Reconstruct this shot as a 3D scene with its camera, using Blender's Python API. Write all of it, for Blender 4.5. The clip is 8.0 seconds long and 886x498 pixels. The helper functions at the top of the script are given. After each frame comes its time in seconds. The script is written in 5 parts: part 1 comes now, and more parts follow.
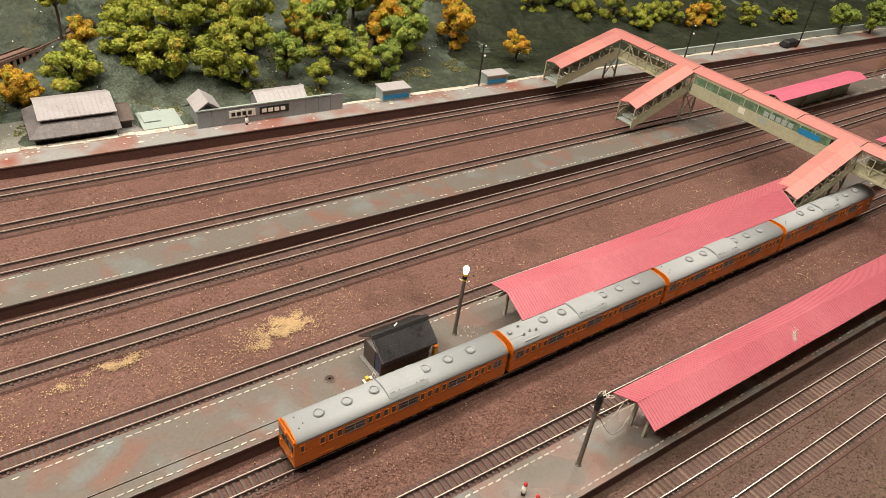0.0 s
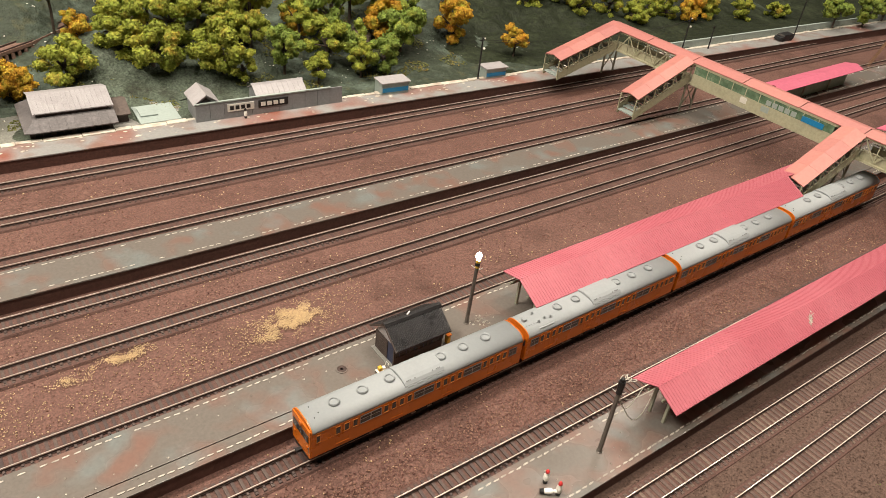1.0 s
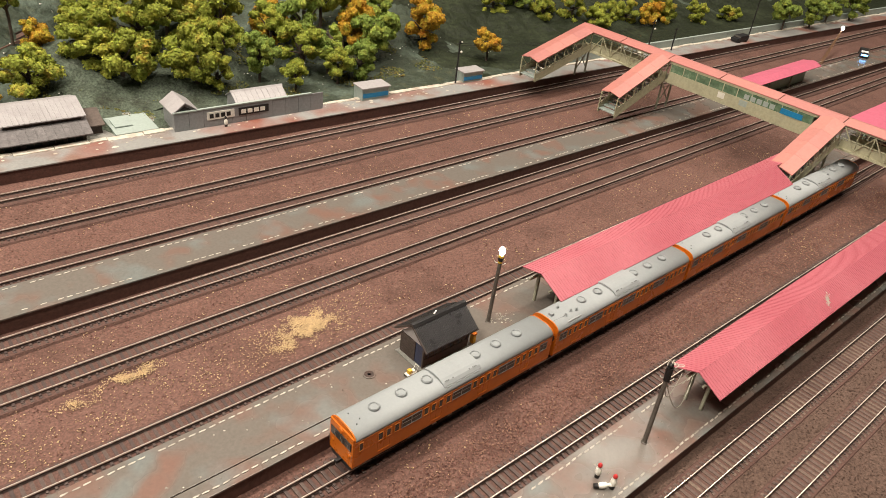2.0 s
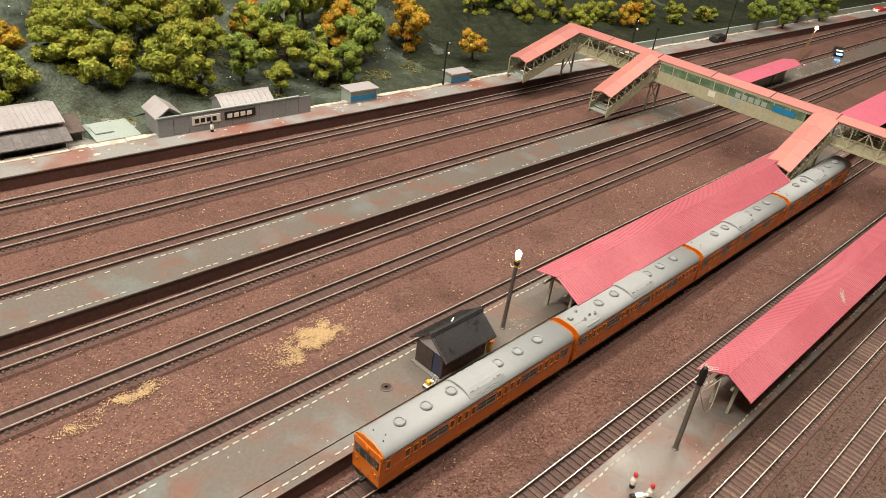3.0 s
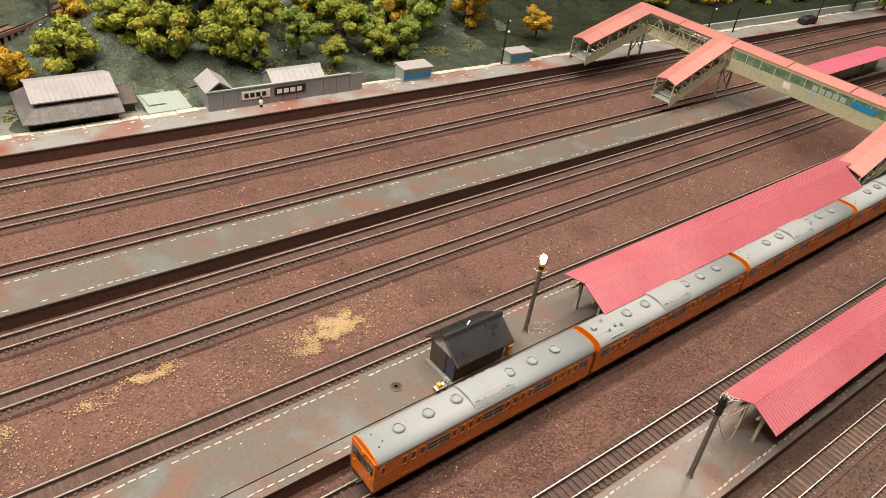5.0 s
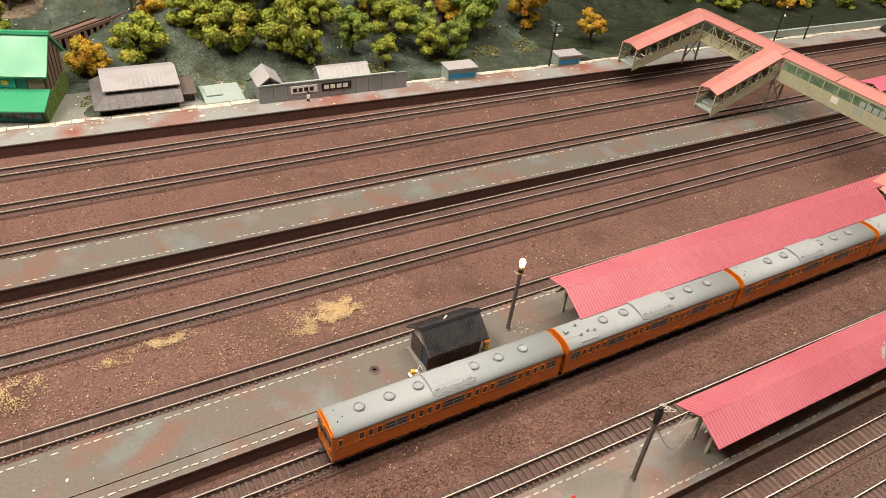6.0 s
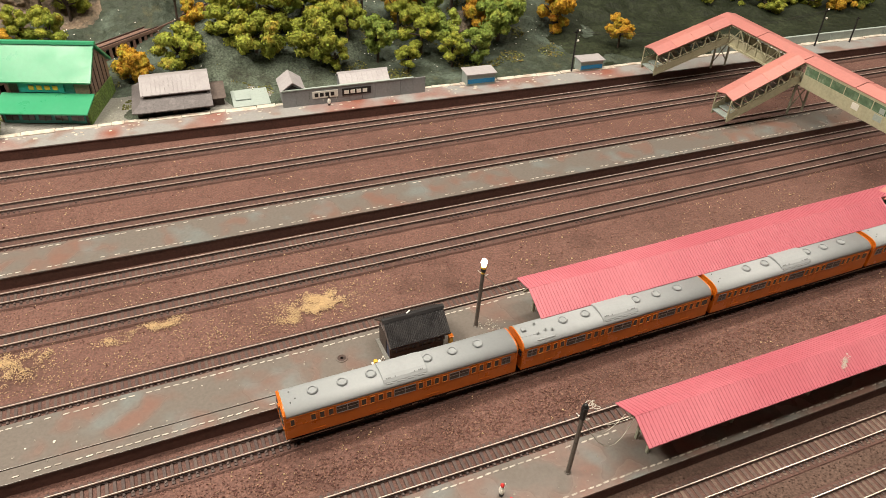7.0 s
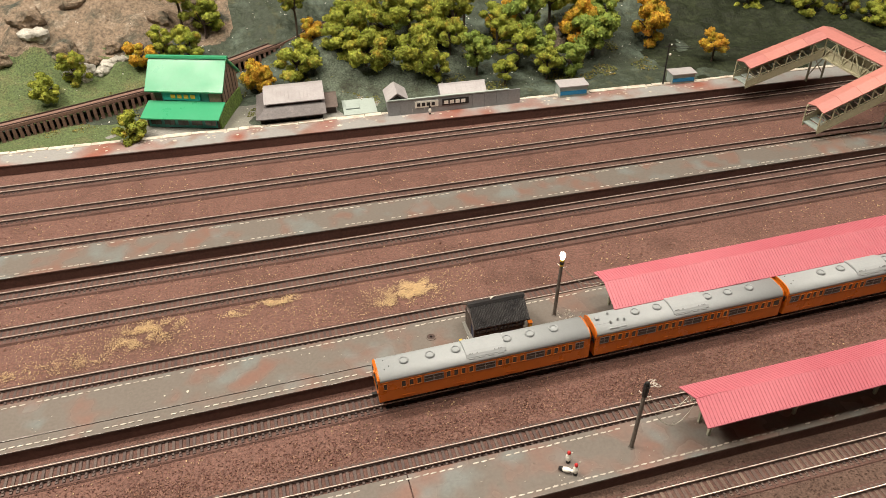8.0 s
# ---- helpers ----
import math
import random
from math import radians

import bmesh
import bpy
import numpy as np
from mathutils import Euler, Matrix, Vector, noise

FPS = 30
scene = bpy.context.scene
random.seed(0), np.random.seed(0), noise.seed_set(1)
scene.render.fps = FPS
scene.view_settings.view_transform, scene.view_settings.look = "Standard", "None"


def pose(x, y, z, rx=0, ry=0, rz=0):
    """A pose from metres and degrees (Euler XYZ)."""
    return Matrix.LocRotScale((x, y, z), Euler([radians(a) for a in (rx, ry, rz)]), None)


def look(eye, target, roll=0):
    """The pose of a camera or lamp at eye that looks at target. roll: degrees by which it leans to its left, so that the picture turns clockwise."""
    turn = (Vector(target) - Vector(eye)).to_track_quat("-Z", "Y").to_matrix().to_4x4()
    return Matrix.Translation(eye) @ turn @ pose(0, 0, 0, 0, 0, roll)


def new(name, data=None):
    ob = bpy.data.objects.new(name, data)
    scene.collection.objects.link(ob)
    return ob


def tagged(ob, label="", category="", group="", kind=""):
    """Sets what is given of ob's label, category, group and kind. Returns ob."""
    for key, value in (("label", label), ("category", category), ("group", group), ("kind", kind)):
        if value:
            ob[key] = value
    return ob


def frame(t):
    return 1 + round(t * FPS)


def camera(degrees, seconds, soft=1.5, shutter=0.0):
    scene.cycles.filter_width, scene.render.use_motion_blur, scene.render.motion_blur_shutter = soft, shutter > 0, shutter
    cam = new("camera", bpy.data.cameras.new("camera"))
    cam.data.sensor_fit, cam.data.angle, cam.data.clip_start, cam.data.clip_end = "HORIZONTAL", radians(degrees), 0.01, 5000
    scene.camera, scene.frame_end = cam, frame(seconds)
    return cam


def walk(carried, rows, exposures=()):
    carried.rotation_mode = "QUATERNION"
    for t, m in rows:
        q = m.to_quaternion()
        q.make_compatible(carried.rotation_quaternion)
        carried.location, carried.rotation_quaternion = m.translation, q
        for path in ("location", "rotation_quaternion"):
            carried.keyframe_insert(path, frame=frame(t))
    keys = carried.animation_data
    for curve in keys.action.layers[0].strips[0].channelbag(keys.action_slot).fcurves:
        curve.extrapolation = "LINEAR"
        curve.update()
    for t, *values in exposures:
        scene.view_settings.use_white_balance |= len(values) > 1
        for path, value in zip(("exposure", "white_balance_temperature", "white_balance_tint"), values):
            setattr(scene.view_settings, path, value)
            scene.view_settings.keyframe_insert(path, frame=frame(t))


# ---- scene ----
cam = camera(62.3, 8.0, soft=0.7)
METRES, EYE, TILT, LEAN, TURN = 8.0, 1.5, 0.0, 0.0, 0.0
PATH = [
    (0, (-0.098, -0.228, 0.314), (0.928, 1.054, -0.828), 6.9),
    (0.5, (-0.101, -0.228, 0.308), (0.925, 1.055, -0.834), 6.7),
    (1, (-0.108, -0.22, 0.299), (0.949, 1.05, -0.828), 6.8),
    (1.5, (-0.12, -0.207, 0.288), (0.996, 1.033, -0.815), 7.0),
    (1.7, (-0.129, -0.2, 0.283), (1.021, 1.024, -0.802), 7.0),
    (3, (-0.149, -0.162, 0.265), (1.119, 0.977, -0.782), 7.5),
    (3.5, (-0.152, -0.157, 0.263), (1.124, 0.97, -0.786), 7.9),
    (4, (-0.154, -0.155, 0.266), (1.101, 0.98, -0.8), 8.1),
    (4.5, (-0.139, -0.158, 0.268), (1.053, 1.006, -0.838), 8.1),
    (4.7, (-0.129, -0.159, 0.27), (1.023, 1.027, -0.855), 7.8),
    (5.8, (-0.089, -0.204, 0.303), (0.813, 1.121, -0.893), 6.2),
    (6, (-0.08, -0.214, 0.306), (0.779, 1.134, -0.896), 5.8),
    (6.5, (-0.054, -0.24, 0.317), (0.706, 1.157, -0.896), 4.3),
    (7, (-0.028, -0.261, 0.324), (0.623, 1.188, -0.891), 2.3),
    (7.5, (-0.033, -0.283, 0.334), (0.487, 1.223, -0.875), 0.1),
    (8, (-0.036, -0.307, 0.341), (0.369, 1.252, -0.844), -1.5),
]
walk(cam, [(t, look(eye, target, roll)) for t, eye, target, roll in PATH])
# ---------- world and lamps ----------
world = bpy.data.worlds.new("room_air")
scene.world = world
world.use_nodes = True
world.node_tree.nodes["Background"].inputs[0].default_value = (1.0, 0.93, 0.85, 1)
world.node_tree.nodes["Background"].inputs[1].default_value = 0.03


def ceiling_or_fill_lamp(x, y, sx, sy, watts, tone=(1.0, 0.90, 0.77)):
    data = bpy.data.lights.new("ceiling_or_fill_light", "AREA")
    data.shape, data.size, data.size_y, data.energy, data.color = "RECTANGLE", sx, sy, watts, tone
    ob = new("ceiling_or_fill_light", data)
    ob.matrix_world = pose(x, y, CEIL - 0.06)
    return ob


CEIL = 1.55
ceiling_or_fill_lamp(0.05, 0.34, 1.8, 0.14, 28.5)
# unseen fill, added to light the near side of the train
ceiling_or_fill_lamp(0.00, -0.30, 1.8, 0.16, 18.5)
# unseen fill, added to brighten the ground on the left
ceiling_or_fill_lamp(-0.9, 0.3, 0.12, 1.2, 34)
ceiling_or_fill_lamp(1.5, 0.2, 0.12, 1.2, 10.5)


# ---------- materials ----------
def mat(name, base, rough=0.6, metal=0.0, var=0.25, grain=0.002, stain=0.03, stain_col=None, stain_amt=0.3,
        bump=0.3, bump_size=None, per=None, amt=0.0, spec=0.5, extra=None, soft=False):
    """Base colour with fine grain, broad stains, relief, and a shift by object or island."""
    m = bpy.data.materials.new(name)
    m.use_nodes = True
    nt = m.node_tree
    N, L = nt.nodes, nt.links
    b = N["Principled BSDF"]
    b.inputs["Metallic"].default_value = metal
    b.inputs["Specular IOR Level"].default_value = spec
    tc = N.new("ShaderNodeTexCoord")
    geo = N.new("ShaderNodeNewGeometry")

    def nz(size, detail=4, rough_=0.6):
        n = N.new("ShaderNodeTexNoise")
        n.inputs["Scale"].default_value = 1.0 / size
        n.inputs["Detail"].default_value = detail
        n.inputs["Roughness"].default_value = rough_
        L.new(geo.outputs["Position"], n.inputs["Vector"])
        return n

    def ramp(src, a, c, lo=0.0, hi=1.0):
        r = N.new("ShaderNodeMapRange")
        r.inputs[1].default_value, r.inputs[2].default_value = a, c
        r.inputs[3].default_value, r.inputs[4].default_value = lo, hi
        L.new(src, r.inputs[0])
        return r.outputs[0]

    def mix(kind, fac, a, c):
        x = N.new("ShaderNodeMix")
        x.data_type, x.blend_type = "RGBA", kind
        for k, v in ((0, fac), (6, a), (7, c)):
            if isinstance(v, (int, float)):
                x.inputs[k].default_value = v
            elif isinstance(v, tuple):
                x.inputs[k].default_value = (*v[:3], 1)
            else:
                L.new(v, x.inputs[k])
        return x.outputs[2]

    g = nz(grain, 3)
    s = nz(stain, 2, 0.45) if soft else nz(stain, 5, 0.65)
    val = N.new("ShaderNodeHueSaturation")
    L.new(ramp(g.outputs[0], 0.3, 0.7, 1 - var, 1 + var), val.inputs["Value"])
    col = mix("MIX", ramp(s.outputs[0], 0.48, 0.68, 0.0, stain_amt), base, stain_col or tuple(v * 0.6 for v in base))
    if extra:
        e = nz(extra[0], 2, 0.5) if soft else nz(extra[0], 4, 0.7)
        col = mix("MIX", ramp(e.outputs[0], 0.56, 0.70, 0.0, extra[2]), col, extra[1])
    if per:
        src = N.new("ShaderNodeObjectInfo").outputs["Random"] if per == "object" else geo.outputs["Random Per Island"]
        hs = N.new("ShaderNodeHueSaturation")
        L.new(ramp(src, 0, 1, 1 - amt, 1 + amt), hs.inputs["Value"])
        L.new(ramp(src, 0, 1, 0.5 - amt * 0.045, 0.5 + amt * 0.045), hs.inputs["Hue"])
        L.new(col, hs.inputs["Color"])
        col = hs.outputs[0]
    L.new(col, val.inputs["Color"])
    L.new(val.outputs[0], b.inputs["Base Color"])
    L.new(ramp(s.outputs[0], 0.3, 0.7, max(rough - 0.12, 0.02), min(rough + 0.12, 1)), b.inputs["Roughness"])
    if bump:
        bn = N.new("ShaderNodeBump")
        bn.inputs["Strength"].default_value = bump
        bn.inputs["Distance"].default_value = (bump_size or grain) * 0.5
        L.new((nz(bump_size, 4) if bump_size else g).outputs[0], bn.inputs["Height"])
        L.new(bn.outputs[0], b.inputs["Normal"])
    return m


def glow(name, tone, strength):
    m = bpy.data.materials.new(name)
    m.use_nodes = True
    b = m.node_tree.nodes["Principled BSDF"]
    b.inputs["Base Color"].default_value = (*tone, 1)
    b.inputs["Emission Color"].default_value = (*tone, 1)
    b.inputs["Emission Strength"].default_value = strength
    return m


EARTH = mat("red_brown_ballast", (0.136, 0.070, 0.055), 0.8, var=0.45, grain=0.0012, stain=0.06, stain_col=(0.086, 0.045, 0.035), stain_amt=0.85, bump=0.8, bump_size=0.0022, extra=(0.010, (0.205, 0.118, 0.092), 0.5), spec=0.3)
GRIT = mat("ballast_grit", (0.220, 0.120, 0.094), 0.9, var=0.2, grain=0.002, stain=0.012, stain_col=(0.165, 0.083, 0.064), stain_amt=0.7, per="island", amt=0.36, bump=0, spec=0.2)
SAND = mat("sawdust", (0.54, 0.395, 0.225), 0.9, var=0.2, per="island", amt=0.14, bump=0, stain_amt=0.1)
PLATFORM = mat("worn_platform_paint", (0.152, 0.134, 0.118), 0.24, var=0.10, grain=0.002, stain=0.024, stain_col=(0.185, 0.098, 0.074), stain_amt=0.8, bump=0.05, extra=(0.028, (0.165, 0.178, 0.170), 0.85), soft=True)
PLAT_SIDE = mat("platform_side_brown", (0.105, 0.050, 0.039), 0.6, var=0.25, grain=0.002, stain=0.02)
DASH = mat("worn_white_paint", (0.46, 0.42, 0.36), 0.6, var=0.3, grain=0.0015, stain=0.006, stain_col=(0.20, 0.17, 0.14), stain_amt=1.0)
RAIL = mat("polished_rail", (0.80, 0.70, 0.62), 0.30, 0.5, var=0.12, grain=0.004, stain=0.02, stain_col=(0.46, 0.36, 0.29), stain_amt=0.6, bump=0)
RAILSIDE = mat("rusty_rail_web", (0.055, 0.033, 0.027), 0.6, 0.1, var=0.3)
SLEEPER = mat("dark_sleeper", (0.072, 0.047, 0.040), 0.6, var=0.3, grain=0.001, per="object", amt=0.25)
DUSTED = mat("dusty_near_sleeper", (0.120, 0.080, 0.064), 0.8, var=0.35, grain=0.001, per="object", amt=0.25)
BURIED = mat("dusty_sleeper", (0.080, 0.043, 0.034), 0.8, var=0.35, grain=0.001, per="island", amt=0.2)
BED = mat("track_bed", (0.098, 0.049, 0.038), 0.85, var=0.4, grain=0.001, stain=0.03, stain_amt=0.5, bump=0.8, bump_size=0.0014)
ORANGE = mat("orange_car_paint", (0.56, 0.138, 0.010), 0.30, var=0.05, grain=0.004, stain=0.03, stain_amt=0.12, bump=0.03)
ROOFGREY = mat("grey_car_roof", (0.290, 0.308, 0.315), 0.58, var=0.03, grain=0.0015, stain=0.02, stain_amt=0.12, bump=0.02, spec=0.3)
VENT = mat("grey_vent", (0.265, 0.282, 0.288), 0.5, var=0.04, spec=0.35)
MIDGREY = mat("grey_louvre", (0.13, 0.135, 0.14), 0.5, var=0.1, bump=0)
DARK = mat("black_underframe", (0.014, 0.013, 0.013), 0.6, var=0.3)
GLASS = mat("dark_window", (0.060, 0.055, 0.050), 0.12, var=0.15, grain=0.002, bump=0)
SILVER = mat("silver_frame", (0.30, 0.285, 0.26), 0.35, 0.5, var=0.1, bump=0)
RED = mat("red_corrugated_roof", (0.43, 0.112, 0.142), 0.42, var=0.04, grain=0.003, stain=0.07, stain_col=(0.50, 0.160, 0.190), stain_amt=0.5, bump=0.04, soft=True)
PINK = mat("faded_pink_roof", (0.56, 0.13, 0.20), 0.5, var=0.06, grain=0.003, stain=0.05, bump=0.05)
CORAL = mat("coral_bridge_roof", (0.44, 0.172, 0.148), 0.55, var=0.06, grain=0.003, stain=0.03, stain_col=(0.37, 0.155, 0.135), stain_amt=0.5, bump=0.05, per="object", amt=0.08)
CREAM = mat("cream_green_truss", (0.42, 0.40, 0.27), 0.55, var=0.12, grain=0.003, stain=0.02, stain_amt=0.3)
SAGE = mat("pale_olive_steel", (0.33, 0.33, 0.25), 0.55, var=0.15, grain=0.003)
TIMBER = mat("dark_brown_boards", (0.06, 0.043, 0.036), 0.6, var=0.3, grain=0.001, stain=0.01)
SLATE = mat("dark_slate_roof", (0.022, 0.021, 0.022), 0.32, var=0.15, grain=0.0015, stain=0.01, stain_col=(0.045, 0.042, 0.04), stain_amt=0.5)
BLUE = mat("dark_blue_wall", (0.030, 0.036, 0.075), 0.55, var=0.2)
STEEL = mat("grey_lamp_pole", (0.13, 0.115, 0.10), 0.45, 0.3, var=0.2)
BLACK = mat("black_plastic", (0.01, 0.01, 0.01), 0.45, var=0.2)
WHITE = mat("white_plastic", (0.75, 0.73, 0.66), 0.45, var=0.08)
YELLOW = mat("yellow_paint", (0.65, 0.40, 0.04), 0.5, var=0.1)
SKIRT = mat("red_paint", (0.55, 0.03, 0.03), 0.5, var=0.1)
WIRE = mat("thin_copper_wire", (0.28, 0.16, 0.09), 0.4, 0.6, var=0.1, bump=0)
PALEWIRE = mat("pale_bare_wire", (0.36, 0.34, 0.28), 0.4, 0.4, var=0.1, bump=0)
BANKTOP = mat("stained_pavement", (0.27, 0.265, 0.255), 0.5, var=0.10, grain=0.002, stain=0.045, stain_col=(0.235, 0.085, 0.058), stain_amt=1.0, bump=0.2, extra=(0.030, (0.22, 0.13, 0.10), 0.8), soft=True)
CURB = mat("flaked_white_kerb", (0.56, 0.52, 0.44), 0.7, var=0.2, grain=0.003, stain=0.012, stain_col=(0.30, 0.20, 0.15), stain_amt=0.9, bump=0.4)
HILL = mat("painted_hillside", (0.036, 0.047, 0.030), 0.7, var=0.28, grain=0.004, stain=0.040, stain_col=(0.105, 0.135, 0.106), stain_amt=0.95, bump=1.0, bump_size=0.014, spec=0.35, extra=(0.022, (0.105, 0.100, 0.045), 0.45))
MOUND = mat("green_gauze_mound", (0.075, 0.095, 0.066), 0.9, var=0.55, grain=0.002, stain=0.03, stain_col=(0.032, 0.035, 0.022), stain_amt=0.95, bump=1.0, bump_size=0.006, extra=(0.012, (0.15, 0.17, 0.14), 0.5))
YARD = mat("grey_gravel_yard", (0.21, 0.205, 0.185), 0.9, var=0.25, grain=0.0015, stain=0.04, stain_col=(0.15, 0.15, 0.11), stain_amt=0.6, bump=0.5)
GRASS = mat("static_grass", (0.075, 0.105, 0.036), 0.9, var=0.55, grain=0.002, stain=0.02, stain_col=(0.125, 0.120, 0.055), stain_amt=0.9, bump=1.0, bump_size=0.004)
ROCK = mat("beige_rock", (0.185, 0.135, 0.092), 0.85, var=0.45, grain=0.003, stain=0.030, stain_col=(0.045, 0.052, 0.040), stain_amt=1.0, bump=1.0, bump_size=0.008, extra=(0.025, (0.32, 0.27, 0.21), 0.7))
TRUNK = mat("tree_bark", (0.06, 0.042, 0.03), 0.85, var=0.3)
LEAF = mat("yellow_green_foliage", (0.235, 0.270, 0.040), 0.8, var=0.3, grain=0.003, stain=0.013, stain_col=(0.42, 0.40, 0.060), stain_amt=0.9, bump=0, per="island", amt=0.25, extra=(0.022, (0.46, 0.24, 0.04), 0.6), spec=0.2)
LEAFD = mat("deep_green_foliage", (0.20, 0.27, 0.055), 0.8, var=0.3, grain=0.003, stain=0.014, stain_col=(0.42, 0.43, 0.07), stain_amt=0.8, bump=0, per="island", amt=0.25, spec=0.2)
LEAFO = mat("orange_foliage", (0.52, 0.29, 0.032), 0.8, var=0.3, grain=0.003, stain=0.014, stain_col=(0.36, 0.36, 0.045), stain_amt=1.0, bump=0, per="island", amt=0.25, extra=(0.02, (0.55, 0.20, 0.03), 0.7), spec=0.2)
SLATEGREY = mat("weathered_lower_roof", (0.125, 0.113, 0.112), 0.6, var=0.2, grain=0.002, stain=0.010, stain_col=(0.20, 0.18, 0.18), stain_amt=0.6)
DARKSLOPE = mat("dark_green_backdrop_slope", (0.014, 0.019, 0.008), 0.7, var=0.5, grain=0.004, stain=0.05, stain_col=(0.036, 0.045, 0.022), stain_amt=0.8, bump=0.8, bump_size=0.012, spec=0.25)
GREENROOF = mat("bright_green_roof", (0.040, 0.29, 0.140), 0.36, var=0.04, grain=0.004, stain=0.03, stain_col=(0.055, 0.31, 0.165), stain_amt=0.5, bump=0.03)
TEAL = mat("teal_painted_wall", (0.03, 0.22, 0.19), 0.5, var=0.12)
PLANK = mat("pale_brown_boards", (0.22, 0.15, 0.11), 0.6, var=0.2, grain=0.002)
GREYTILE = mat("grey_roof_sheet", (0.36, 0.34, 0.345), 0.5, var=0.06, grain=0.002, stain=0.02, stain_col=(0.26, 0.24, 0.24), stain_amt=0.5, per="object", amt=0.05)
GREYWALL = mat("grey_boarding", (0.24, 0.245, 0.25), 0.6, var=0.1)
PALEPAD = mat("pale_green_slab", (0.33, 0.385, 0.355), 0.6, var=0.08)
TRESTLE = mat("brown_trestle", (0.185, 0.108, 0.083), 0.7, var=0.25)
MOSS = mat("bright_moss", (0.12, 0.19, 0.035), 0.9, var=0.5, grain=0.002, stain=0.012, stain_col=(0.07, 0.11, 0.03), stain_amt=0.8, bump=1.0)
LEANTO = mat("dark_brown_roof", (0.095, 0.070, 0.058), 0.7, var=0.2, grain=0.002)
DULL = mat("brown_front_ballast", (0.104, 0.064, 0.049), 0.85, var=0.42, grain=0.0012, stain=0.06, stain_col=(0.070, 0.043, 0.033), stain_amt=0.8, bump=0.9, bump_size=0.0022, extra=(0.012, (0.15, 0.098, 0.075), 0.5), spec=0.3)
PALEROCK = mat("pale_grey_rock", (0.42, 0.40, 0.35), 0.85, var=0.3, grain=0.003, stain=0.012, stain_col=(0.20, 0.19, 0.16), stain_amt=0.8, bump=1.0, bump_size=0.006)
# body orange made paler: light caught by the window frames, put into the colour
LITTRIM = mat("lit_orange_trim", (0.66, 0.23, 0.045), 0.3, var=0.05, bump=0)
SCRUB = mat("olive_scrub", (0.13, 0.135, 0.045), 0.9, var=0.4, grain=0.003, stain=0.012, stain_col=(0.22, 0.14, 0.04), stain_amt=0.7, bump=0, per="island", amt=0.3, spec=0.2)
MINT = mat("mint_green_panel", (0.30, 0.42, 0.33), 0.5, var=0.15, grain=0.004, stain=0.02)
WALLPAINT = mat("room_wall_paint", (0.34, 0.30, 0.26), 0.8, var=0.05, grain=0.01, stain=0.4, stain_amt=0.15, bump=0.05)
FLOORING = mat("room_floor_boards", (0.18, 0.12, 0.08), 0.5, var=0.2, grain=0.02, stain=0.3)
CARBODY = mat("dark_van_paint", (0.02, 0.02, 0.022), 0.35, var=0.1)
BULB = glow("lit_bulb", (1.0, 0.97, 0.9), 25)
BLUELED = glow("blue_led", (0.15, 0.45, 1.0), 6)


